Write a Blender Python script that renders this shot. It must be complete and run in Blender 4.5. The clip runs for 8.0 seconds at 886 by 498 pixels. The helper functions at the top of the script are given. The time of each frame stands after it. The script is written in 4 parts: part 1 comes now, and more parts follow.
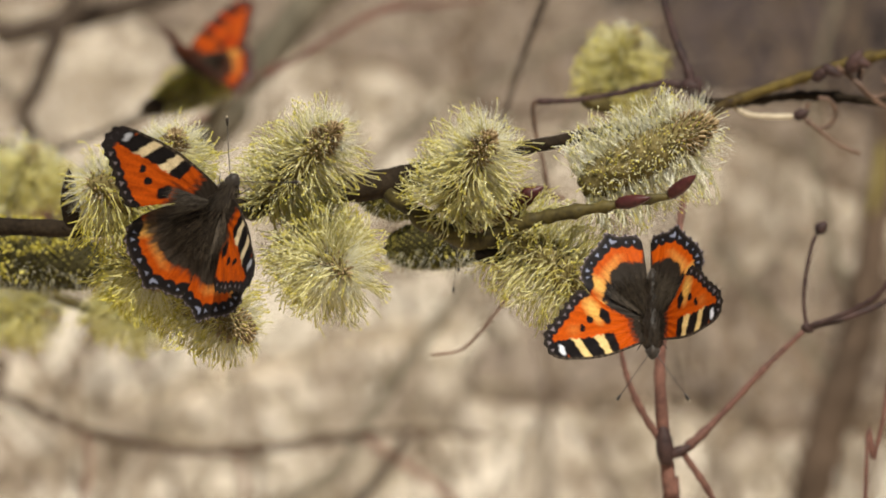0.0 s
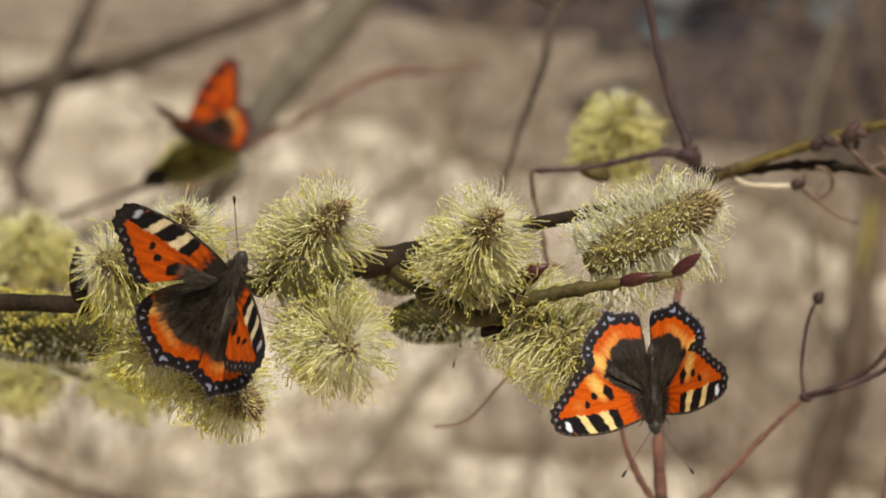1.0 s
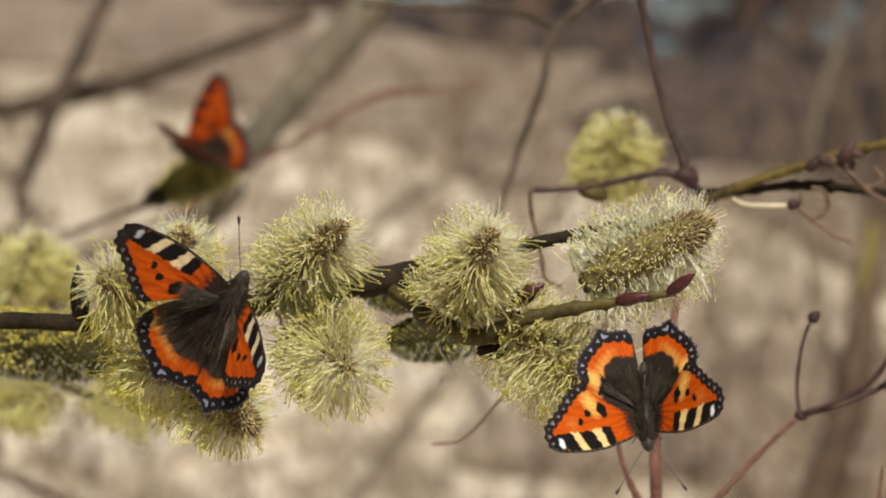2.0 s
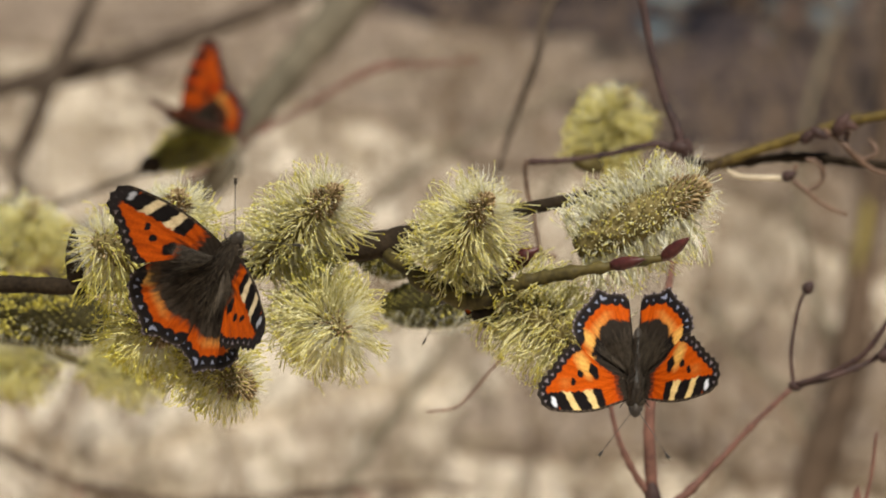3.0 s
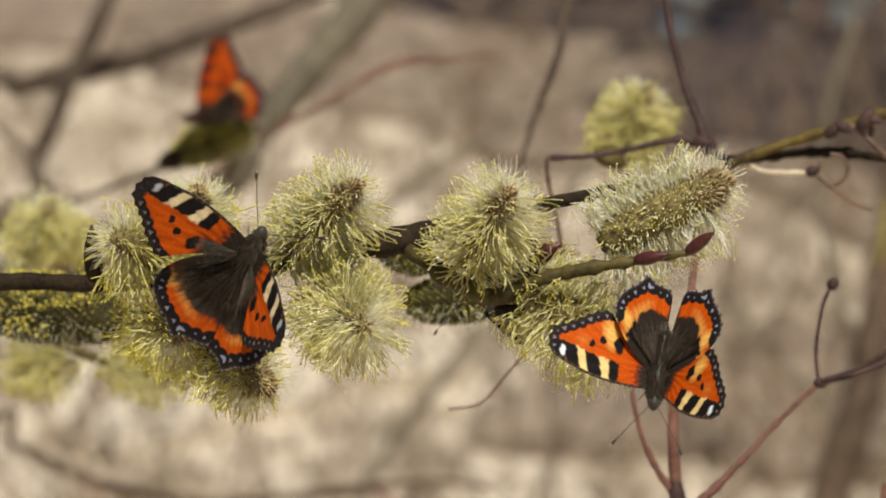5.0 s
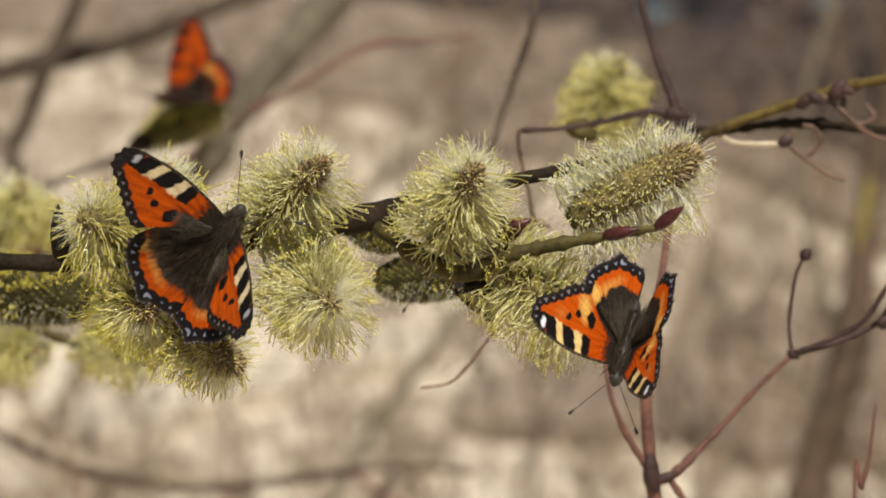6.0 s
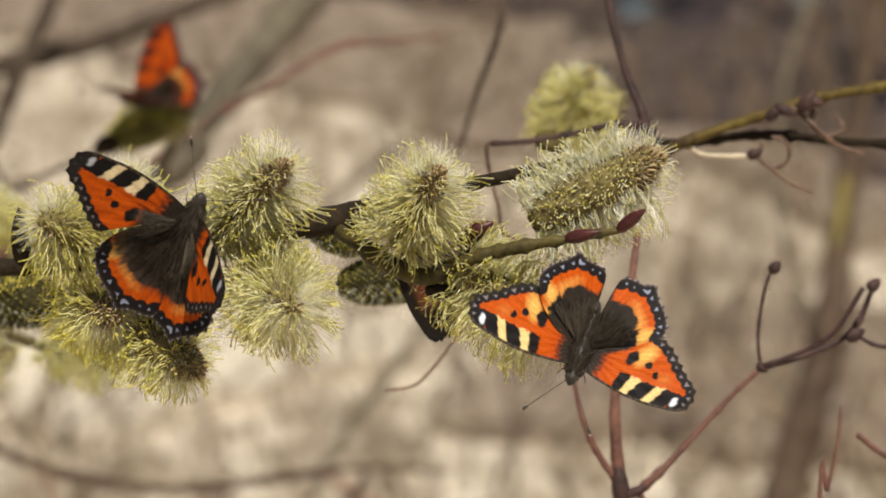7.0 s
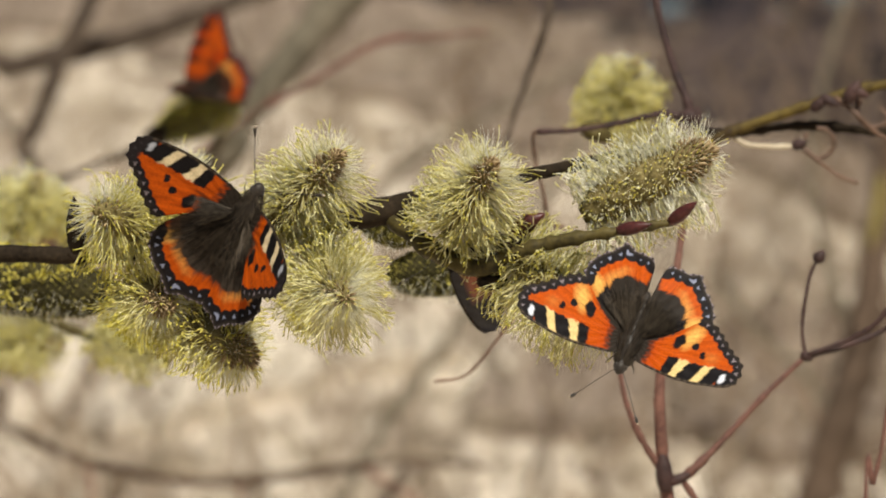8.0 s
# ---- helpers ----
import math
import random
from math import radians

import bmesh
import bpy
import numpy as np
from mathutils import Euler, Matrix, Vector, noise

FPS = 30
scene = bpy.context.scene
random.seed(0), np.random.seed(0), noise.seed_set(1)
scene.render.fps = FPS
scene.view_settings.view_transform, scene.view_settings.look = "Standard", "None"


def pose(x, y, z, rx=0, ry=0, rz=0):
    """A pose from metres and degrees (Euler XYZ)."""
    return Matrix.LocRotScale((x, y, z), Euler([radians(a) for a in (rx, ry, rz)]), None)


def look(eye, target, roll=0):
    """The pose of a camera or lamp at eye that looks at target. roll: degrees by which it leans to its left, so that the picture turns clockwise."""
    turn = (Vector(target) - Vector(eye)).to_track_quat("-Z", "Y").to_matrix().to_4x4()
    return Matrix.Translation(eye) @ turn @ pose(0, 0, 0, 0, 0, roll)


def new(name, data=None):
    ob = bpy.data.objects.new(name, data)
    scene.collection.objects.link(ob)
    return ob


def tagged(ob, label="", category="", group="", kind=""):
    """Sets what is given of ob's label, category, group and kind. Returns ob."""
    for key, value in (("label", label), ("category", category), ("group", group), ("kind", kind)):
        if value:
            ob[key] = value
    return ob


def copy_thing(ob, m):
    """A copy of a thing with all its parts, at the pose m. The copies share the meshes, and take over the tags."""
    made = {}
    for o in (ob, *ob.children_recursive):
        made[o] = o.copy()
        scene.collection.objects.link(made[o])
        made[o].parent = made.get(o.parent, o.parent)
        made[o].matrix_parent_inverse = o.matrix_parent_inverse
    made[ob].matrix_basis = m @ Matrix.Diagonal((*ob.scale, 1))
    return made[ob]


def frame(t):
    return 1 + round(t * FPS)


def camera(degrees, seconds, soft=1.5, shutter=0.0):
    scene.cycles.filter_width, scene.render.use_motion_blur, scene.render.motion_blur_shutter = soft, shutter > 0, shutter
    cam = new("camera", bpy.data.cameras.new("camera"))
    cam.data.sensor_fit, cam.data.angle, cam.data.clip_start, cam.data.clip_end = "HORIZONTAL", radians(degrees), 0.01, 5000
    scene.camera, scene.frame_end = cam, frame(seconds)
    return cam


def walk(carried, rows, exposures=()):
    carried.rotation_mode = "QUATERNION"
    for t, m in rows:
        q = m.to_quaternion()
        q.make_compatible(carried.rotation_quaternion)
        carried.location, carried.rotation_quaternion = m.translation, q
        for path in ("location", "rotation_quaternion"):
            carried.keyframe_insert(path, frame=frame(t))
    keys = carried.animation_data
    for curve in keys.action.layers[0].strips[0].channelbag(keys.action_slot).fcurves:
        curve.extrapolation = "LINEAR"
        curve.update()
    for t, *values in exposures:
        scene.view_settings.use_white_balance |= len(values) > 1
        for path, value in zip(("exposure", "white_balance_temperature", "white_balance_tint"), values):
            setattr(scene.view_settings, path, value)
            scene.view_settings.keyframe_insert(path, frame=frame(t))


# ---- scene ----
# Places near the lens are given in millimetres on the branch's own sheet: u to the right, v up, w away from the eye.
SHEET = pose(0, 0, 1.40, -7, 0, 0)
REACH = 977.0


def at(u, v, w=0.0):
    return Vector((u, w, v)) * 0.001


def eye_pose(u, v, w, yaw, pitch, roll):
    return SHEET @ Matrix.Translation(at(u, v, w - REACH)) @ pose(0, 0, 0, 90 + pitch, 0, yaw) @ pose(0, 0, 0, 0, 0, roll)


# ---- the camera: a long lens held by hand, near focus
cam = camera(11, 8.0, soft=1.95)
cam.data.dof.use_dof = True
cam.data.dof.focus_distance = 0.965
cam.data.dof.aperture_fstop = 32
EYE = [
    (0.0, -0.00, 0.00, 1.0, 0.000, 0.000, 0.01),
    (0.5, -2.63, 3.53, 4.3, -0.256, 0.066, -0.28),
    (1.0, -4.53, 5.63, -5.3, -0.186, 0.629, 0.12),
    (1.5, -3.41, 6.36, -11.7, -0.119, 0.863, 0.16),
    (2.8, -3.00, 4.08, -18.8, -0.196, 0.738, 0.32),
    (3.0, -3.03, 1.51, -17.2, -0.202, 0.656, 0.32),
    (3.5, -2.95, 1.88, -14.8, -0.250, 0.495, 0.42),
    (4.0, -2.09, 3.91, -12.0, -0.227, 0.397, 0.38),
    (4.5, -3.67, 0.60, -8.7, 0.120, 0.482, -0.03),
    (4.7, -3.81, 1.29, -8.7, 0.043, 0.691, 0.17),
    (5.8, -0.72, -0.48, -0.8, -0.022, 0.324, -0.22),
    (6.0, -0.34, -1.05, -2.6, -0.165, 0.466, -0.28),
    (6.5, 3.98, 0.79, -1.0, -0.379, 0.294, -0.47),
    (7.0, 3.51, -0.00, 0.1, -0.414, 0.439, -0.41),
    (7.5, 3.13, -0.49, 4.3, -0.181, 0.311, -0.35),
    (8.0, -0.66, -1.49, -6.6, -0.008, 0.416, -0.02),
]
walk(cam, [(t, eye_pose(*row)) for t, *row in EYE])

# ---- light: a clear spring day, the sun high behind the eye
SUN_UP, SUN_SIDE = radians(57), radians(166)
world = bpy.data.worlds.new("sky")
scene.world = world
world.use_nodes = True
wn = world.node_tree.nodes
sky = wn.new("ShaderNodeTexSky")
sky.sky_type = "NISHITA"
sky.sun_disc = False
sky.sun_elevation = SUN_UP
sky.sun_rotation = SUN_SIDE
wn["Background"].inputs["Strength"].default_value = 0.040
world.node_tree.links.new(sky.outputs[0], wn["Background"].inputs["Color"])
sun = new("sun", bpy.data.lights.new("sun", "SUN"))
sun.data.energy = 5.0
sun.data.angle = radians(0.55)
sun.data.color = (1.0, 0.955, 0.85)
away = Vector((math.sin(SUN_SIDE) * math.cos(SUN_UP), math.cos(SUN_SIDE) * math.cos(SUN_UP), math.sin(SUN_UP)))
sun.matrix_world = look(away * 50, (0, 0, 0))
scene.view_settings.exposure = 0.24


# ---- materials
def tree_of(name):
    m = bpy.data.materials.new(name)
    m.use_nodes = True
    nt = m.node_tree
    return m, nt, nt.nodes["Principled BSDF"]


def mottled(name, low, high, scale, rough=0.7, fine=6.0, bump=0.3, depth=0.001, translucent=0.0, island=0.0, stretch=(1, 1, 1), sheen=0.0, third=None, gloss=0.2, span=0.17):
    """A surface whose colour wanders between two colours at two scales, with fine relief."""
    m, nt, p = tree_of(name)
    new_node, link = nt.nodes.new, nt.links.new
    tc = new_node("ShaderNodeTexCoord")
    mp = new_node("ShaderNodeMapping")
    mp.inputs["Scale"].default_value = stretch
    link(tc.outputs["Object"], mp.inputs["Vector"])
    big, small = new_node("ShaderNodeTexNoise"), new_node("ShaderNodeTexNoise")
    for n, s in ((big, scale), (small, scale * fine)):
        n.inputs["Scale"].default_value = s
        n.inputs["Detail"].default_value = 5
        link(mp.outputs[0], n.inputs["Vector"])
    mean = new_node("ShaderNodeMath")
    mean.operation = "MULTIPLY_ADD"
    mean.inputs[1].default_value = 0.45
    half = new_node("ShaderNodeMath")
    half.operation = "MULTIPLY"
    half.inputs[1].default_value = 0.55
    link(big.outputs[0], half.inputs[0])
    link(small.outputs[0], mean.inputs[0])
    link(half.outputs[0], mean.inputs[2])
    value = mean.outputs[0]
    if island:
        geo = new_node("ShaderNodeNewGeometry")
        mix = new_node("ShaderNodeMath")
        mix.operation = "MULTIPLY_ADD"
        mix.inputs[1].default_value = island
        off = new_node("ShaderNodeMath")
        off.operation = "ADD"
        off.inputs[1].default_value = -island / 2
        link(geo.outputs["Random Per Island"], mix.inputs[0])
        link(value, off.inputs[0])
        link(off.outputs[0], mix.inputs[2])
        value = mix.outputs[0]
    ramp = new_node("ShaderNodeValToRGB")
    ramp.color_ramp.elements[0].position, ramp.color_ramp.elements[1].position = 0.5 - span, 0.5 + span
    ramp.color_ramp.elements[0].color, ramp.color_ramp.elements[1].color = (*low, 1), (*high, 1)
    if third:
        e = ramp.color_ramp.elements.new(0.5)
        e.color = (*third, 1)
    link(value, ramp.inputs[0])
    link(ramp.outputs[0], p.inputs["Base Color"])
    p.inputs["Roughness"].default_value = rough
    p.inputs["Specular IOR Level"].default_value = gloss
    if sheen:
        p.inputs["Sheen Weight"].default_value = sheen
        p.inputs["Sheen Roughness"].default_value = 0.5
    if bump:
        b = new_node("ShaderNodeBump")
        b.inputs["Strength"].default_value = bump
        b.inputs["Distance"].default_value = depth
        link(small.outputs[0], b.inputs["Height"])
        link(b.outputs[0], p.inputs["Normal"])
    if translucent:
        tr = new_node("ShaderNodeBsdfTranslucent")
        mx = new_node("ShaderNodeMixShader")
        mx.inputs[0].default_value = translucent
        link(ramp.outputs[0], tr.inputs["Color"])
        link(p.outputs[0], mx.inputs[1])
        link(tr.outputs[0], mx.inputs[2])
        link(mx.outputs[0], nt.nodes["Material Output"].inputs["Surface"])
    return m


BARK_DARK = mottled("dark_bark", (0.008, 0.006, 0.004), (0.036, 0.025, 0.015), 160, 0.9, 5, 0.5, 0.0006, gloss=0.08)
BARK_OLIVE = mottled("olive_bark", (0.018, 0.014, 0.006), (0.10, 0.076, 0.022), 140, 0.6, 6, 0.4, 0.0004, gloss=0.15)
BARK_YELLOW = mottled("yellow_green_bark", (0.026, 0.015, 0.009), (0.115, 0.080, 0.018), 70, 0.6, 6, 0.5, 0.0006, gloss=0.1, span=0.13)
BARK_RED = mottled("red_brown_bark", (0.06, 0.028, 0.022), (0.19, 0.09, 0.065), 120, 0.6, 6, 0.3, 0.0003)
BARK_GREY = mottled("grey_brown_bark", (0.028, 0.02, 0.014), (0.10, 0.074, 0.054), 30, 0.85, 7, 0.6, 0.004, gloss=0.1)
BARK_PALE = mottled("pale_green_grey_bark", (0.09, 0.076, 0.052), (0.21, 0.175, 0.125), 20, 0.85, 7, 0.5, 0.004, gloss=0.1)
BARK_OLIVE_GREY = mottled("olive_grey_bark", (0.055, 0.047, 0.032), (0.15, 0.125, 0.088), 20, 0.85, 7, 0.5, 0.004, gloss=0.1)
BARK_TWIG = mottled("pinkish_twig_bark", (0.12, 0.06, 0.045), (0.30, 0.16, 0.11), 60, 0.6, 6, 0.3, 0.0006)
BARK_PURPLE = mottled("dark_purple_twig", (0.018, 0.011, 0.010), (0.072, 0.038, 0.032), 120, 0.6, 6, 0.3, 0.0003)
TENDRIL = mottled("dry_tendril", (0.05, 0.03, 0.02), (0.20, 0.12, 0.08), 150, 0.45, 5, 0.3, 0.0003)
STRAW_LEAF = mottled("bleached_leaf", (0.45, 0.36, 0.24), (0.8, 0.70, 0.52), 80, 0.5, 5, 0.2, 0.0003, translucent=0.25)
BUD = mottled("red_bud_scale", (0.026, 0.008, 0.008), (0.095, 0.026, 0.022), 180, 0.35, 5, 0.2, 0.0002)
FILAMENT = mottled("cream_filament", (0.62, 0.56, 0.19), (0.95, 0.90, 0.54), 220, 0.2, 4, 0.0, translucent=0.42, island=0.8, gloss=1.0)
ANTHER_PALE = mottled("cream_anther", (0.50, 0.45, 0.15), (0.88, 0.83, 0.48), 300, 0.6, 4, 0.0, translucent=0.3, island=0.8, gloss=0.1)
ANTHER_OLIVE = mottled("olive_anther", (0.06, 0.052, 0.012), (0.25, 0.215, 0.05), 300, 0.7, 4, 0.0, island=0.9, gloss=0.1)
FILAMENT_WHITE = mottled("white_filament", (0.70, 0.66, 0.38), (0.98, 0.96, 0.82), 220, 0.2, 4, 0.0, translucent=0.45, island=0.8, gloss=1.0)
FILAMENT_YELLOW = mottled("yellow_filament", (0.56, 0.50, 0.13), (0.92, 0.86, 0.42), 220, 0.2, 4, 0.0, translucent=0.42, island=0.8, gloss=1.0)
ANTHER = mottled("yellow_anther", (0.46, 0.395, 0.045), (0.84, 0.75, 0.17), 300, 0.6, 4, 0.0, translucent=0.25, island=0.8, gloss=0.1)
ANTHER_BROWN = mottled("brown_anther", (0.16, 0.105, 0.05), (0.42, 0.31, 0.17), 300, 0.7, 4, 0.0, island=0.8, gloss=0.1)
ANTHER_GREEN = mottled("closed_anther", (0.04, 0.036, 0.009), (0.22, 0.19, 0.040), 300, 0.7, 4, 0.0, island=0.9, gloss=0.1)
CORE = mottled("catkin_scales", (0.06, 0.047, 0.017), (0.24, 0.19, 0.075), 400, 0.8, 5, 0.6, 0.0004, gloss=0.1)
CORE_DARK = mottled("dark_catkin_scales", (0.014, 0.012, 0.005), (0.05, 0.042, 0.016), 400, 0.8, 5, 0.6, 0.0004, gloss=0.1)
FILAMENT_SOFT = mottled("soft_yellow_filament", (0.78, 0.73, 0.34), (0.97, 0.94, 0.66), 220, 0.3, 4, 0.0, translucent=0.6, island=0.8, gloss=0.3)
DOWN = mottled("silver_down", (0.82, 0.79, 0.62), (0.97, 0.95, 0.84), 300, 0.4, 4, 0.0, translucent=0.5, island=0.4)
INSECT = mottled("dark_insect_cuticle", (0.012, 0.009, 0.007), (0.045, 0.034, 0.024), 500, 0.5, 4, 0.3, 0.0002, sheen=0.12)
FUR = mottled("brown_insect_fur", (0.012, 0.010, 0.007), (0.092, 0.070, 0.049), 300, 0.6, 4, 0.0, island=0.8, gloss=0.1)
CLUB = mottled("pale_club", (0.25, 0.2, 0.13), (0.5, 0.42, 0.3), 500, 0.6, 4, 0.0)
# Dark streaks in the ground colour stand in for stalk and twig shadows
EARTH = mottled("pale_dry_ground", (0.19, 0.145, 0.105), (0.76, 0.66, 0.53), 4.4, 0.95, 3, 0.6, 0.03, third=(0.53, 0.44, 0.34), stretch=(1, 0.22, 1), gloss=0.0, span=0.11)
STRAW = mottled("dry_grass", (0.22, 0.165, 0.10), (0.64, 0.54, 0.39), 2.2, 0.8, 4, 0.0, translucent=0.2, island=0.3, span=0.12)
DARK_GROUND = mottled("dark_mottled_ground", (0.006, 0.008, 0.014), (0.076, 0.056, 0.049), 2.3, 0.95, 3, 0.6, 0.03, gloss=0.0, stretch=(1, 0.16, 1), span=0.06)
SAND = mottled("bare_pale_sand", (0.45, 0.38, 0.29), (0.68, 0.59, 0.475), 6, 0.95, 6, 0.4, 0.01, gloss=0.0)
WEED = mottled("dry_weed_stalk", (0.06, 0.04, 0.025), (0.20, 0.14, 0.09), 3, 0.8, 6, 0.0, island=0.7)
THIN_LITTER = mottled("thin_leaf_litter", (0.10, 0.074, 0.058), (0.34, 0.265, 0.20), 2.4, 0.95, 6, 0.6, 0.02, gloss=0.0)
BARK_BROWN = mottled("warm_brown_bark", (0.035, 0.024, 0.016), (0.125, 0.085, 0.058), 30, 0.85, 7, 0.6, 0.003, gloss=0.1)
LICHEN = mottled("yellow_lichen", (0.15, 0.115, 0.035), (0.30, 0.24, 0.07), 40, 0.9, 6, 0.5, 0.003)


def water_material():
    m, nt, p = tree_of("still_water")
    p.inputs["Base Color"].default_value = (0.03, 0.036, 0.06, 1)
    p.inputs["Roughness"].default_value = 0.04
    n = nt.nodes.new("ShaderNodeTexNoise")
    n.inputs["Scale"].default_value = 9
    b = nt.nodes.new("ShaderNodeBump")
    b.inputs["Strength"].default_value = 0.08
    nt.links.new(n.outputs[0], b.inputs["Height"])
    nt.links.new(b.outputs[0], p.inputs["Normal"])
    return m


WATER = water_material()


def wing_material():
    """The scales' colours come with the wing; veins and scale rows give fine relief, and light shows through a little."""
    m, nt, p = tree_of("wing_scales")
    new_node, link = nt.nodes.new, nt.links.new
    col = new_node("ShaderNodeVertexColor")
    col.layer_name = "scales"
    tc = new_node("ShaderNodeTexCoord")
    dust = new_node("ShaderNodeTexNoise")
    dust.inputs["Scale"].default_value = 2600
    dust.inputs["Detail"].default_value = 4
    link(tc.outputs["Object"], dust.inputs["Vector"])
    ramp = new_node("ShaderNodeValToRGB")
    ramp.color_ramp.elements[0].position, ramp.color_ramp.elements[1].position = 0.3, 0.7
    ramp.color_ramp.elements[0].color, ramp.color_ramp.elements[1].color = (0.72, 0.72, 0.72, 1), (1.0, 1.0, 1.0, 1)
    link(dust.outputs[0], ramp.inputs[0])
    mul = new_node("ShaderNodeMixRGB")
    mul.blend_type = "MULTIPLY"
    mul.inputs[0].default_value = 1.0
    link(col.outputs[0], mul.inputs[1])
    link(ramp.outputs[0], mul.inputs[2])
    link(mul.outputs[0], p.inputs["Base Color"])
    p.inputs["Roughness"].default_value = 0.55
    p.inputs["Specular IOR Level"].default_value = 0.08
    b = new_node("ShaderNodeBump")
    b.inputs["Strength"].default_value = 0.25
    b.inputs["Distance"].default_value = 0.0003
    link(dust.outputs[0], b.inputs["Height"])
    link(b.outputs[0], p.inputs["Normal"])
    tr = new_node("ShaderNodeBsdfTranslucent")
    mx = new_node("ShaderNodeMixShader")
    mx.inputs[0].default_value = 0.12
    link(mul.outputs[0], tr.inputs["Color"])
    link(p.outputs[0], mx.inputs[1])
    link(tr.outputs[0], mx.inputs[2])
    link(mx.outputs[0], nt.nodes["Material Output"].inputs["Surface"])
    return m


WING = wing_material()


# ---- tools for building
ORIGIN = {}


def thing(name, base, label, category, group="", kind=""):
    """An Empty at its base on the sheet (metres on the sheet's axes); parts are given in the same axes."""
    ob = new(name)
    ob.empty_display_size = 0.01
    ob.matrix_world = SHEET @ Matrix.Translation(base)
    ORIGIN[ob.name] = Vector(base)
    return tagged(ob, label, category, group, kind)


def base_of(ob):
    while ob is not None:
        if ob.name in ORIGIN:
            return ORIGIN[ob.name]
        ob = ob.parent
    return Vector((0, 0, 0))


def mesh_part(name, verts, faces, material, parent, label="", kind="", smooth=True):
    me = bpy.data.meshes.new(name)
    o = base_of(parent)
    me.from_pydata([tuple(Vector(v) - o) for v in verts], [], faces)
    me.materials.append(material)
    if smooth:
        me.polygons.foreach_set("use_smooth", [True] * len(me.polygons))
    me.update()
    ob = new(name, me)
    ob.parent = parent
    if label or kind:
        tagged(ob, label, "", "", kind)
    return ob


def spline(points, steps):
    """Catmull-Rom through points (any length of tuple), steps a span."""
    a = np.array([tuple(p) for p in points], float)
    a = np.vstack([2 * a[0] - a[1], a, 2 * a[-1] - a[-2]])
    out = []
    for i in range(1, len(a) - 2):
        for k in range(steps):
            t = k / steps
            out.append(0.5 * (2 * a[i] + (a[i + 1] - a[i - 1]) * t + (2 * a[i - 1] - 5 * a[i] + 4 * a[i + 1] - a[i + 2]) * t * t
                              + (3 * a[i] - a[i - 1] - 3 * a[i + 1] + a[i + 2]) * t ** 3))
    out.append(a[-2])
    return np.array(out)


def tube(rows, steps=6, sides=9, rough=0.06, knots=0.0, seed=1):
    """Verts and faces of a limb through rows of (u, v, w, radius) in mm, uneven along its way and round it."""
    path = spline(rows, steps)
    rnd = random.Random(seed)
    centre = [at(*p[:3]) for p in path]
    verts, faces = [], []
    side = Vector((0.3, 1, 0.2))
    for i, c in enumerate(centre):
        d = (centre[min(i + 1, len(centre) - 1)] - centre[max(i - 1, 0)]).normalized()
        side = (side - d * side.dot(d)).normalized()
        up = d.cross(side)
        r = max(path[i][3], 0.02) * 0.001
        r *= 1 + rnd.uniform(-rough, rough) + (knots if rnd.random() < 0.12 else 0)
        for k in range(sides):
            a = math.tau * k / sides
            q = r * (1 + rnd.uniform(-rough, rough))
            verts.append(c + side * math.cos(a) * q + up * math.sin(a) * q)
    n = len(centre)
    for i in range(n - 1):
        for k in range(sides):
            faces.append((i * sides + k, i * sides + (k + 1) % sides, (i + 1) * sides + (k + 1) % sides, (i + 1) * sides + k))
    faces.append(tuple(range(sides))[::-1])
    faces.append(tuple(range((n - 1) * sides, n * sides)))
    return verts, faces


def joined(lists):
    verts, faces = [], []
    for v, f in lists:
        o = len(verts)
        verts += list(v)
        faces += [tuple(i + o for i in face) for face in f]
    return verts, faces


def lathe(axis_from, axis_to, profile, sides=20, bumps=0.0, rows=0, seed=3):
    """A body of revolution between two points, radius profile rows (s, mm); bumps lift its scales."""
    rnd = random.Random(seed)
    d = axis_to - axis_from
    n = d.normalized()
    side = Vector((0.2, 1, 0.1)).cross(n).normalized()
    up = n.cross(side)
    s_all = [p[0] for p in profile]
    steps = rows or len(profile)
    verts, faces = [], []
    for i in range(steps):
        s = s_all[0] + (s_all[-1] - s_all[0]) * i / (steps - 1) if rows else s_all[i]
        r = float(np.interp(s, s_all, [p[1] for p in profile])) * 0.001
        for k in range(sides):
            a = math.tau * (k + 0.5 * (i % 2)) / sides
            q = r * (1 + bumps * rnd.uniform(-1, 1))
            verts.append(axis_from + d * s + (side * math.cos(a) + up * math.sin(a)) * q)
    for i in range(steps - 1):
        for k in range(sides):
            faces.append((i * sides + k, i * sides + (k + 1) % sides, (i + 1) * sides + (k + 1) % sides, (i + 1) * sides + k))
    faces.append(tuple(range(sides))[::-1])
    faces.append(tuple(range((steps - 1) * sides, steps * sides)))
    return verts, faces


def strands(rows, thick, sides=3, taper=0.5):
    """Thin hairs: each row is a list of points; one closed prism each."""
    verts, faces = [], []
    for pts in rows:
        o = len(verts)
        n = len(pts)
        d = (pts[-1] - pts[0]).normalized()
        side = d.orthogonal().normalized()
        up = d.cross(side)
        for i, p in enumerate(pts):
            r = thick * (1 - taper * i / (n - 1))
            for k in range(sides):
                a = math.tau * k / sides
                verts.append(p + side * (math.cos(a) * r) + up * (math.sin(a) * r))
        for i in range(n - 1):
            for k in range(sides):
                faces.append((o + i * sides + k, o + i * sides + (k + 1) % sides, o + (i + 1) * sides + (k + 1) % sides, o + (i + 1) * sides + k))
        faces.append(tuple(o + (n - 1) * sides + k for k in range(sides)))
    return verts, faces


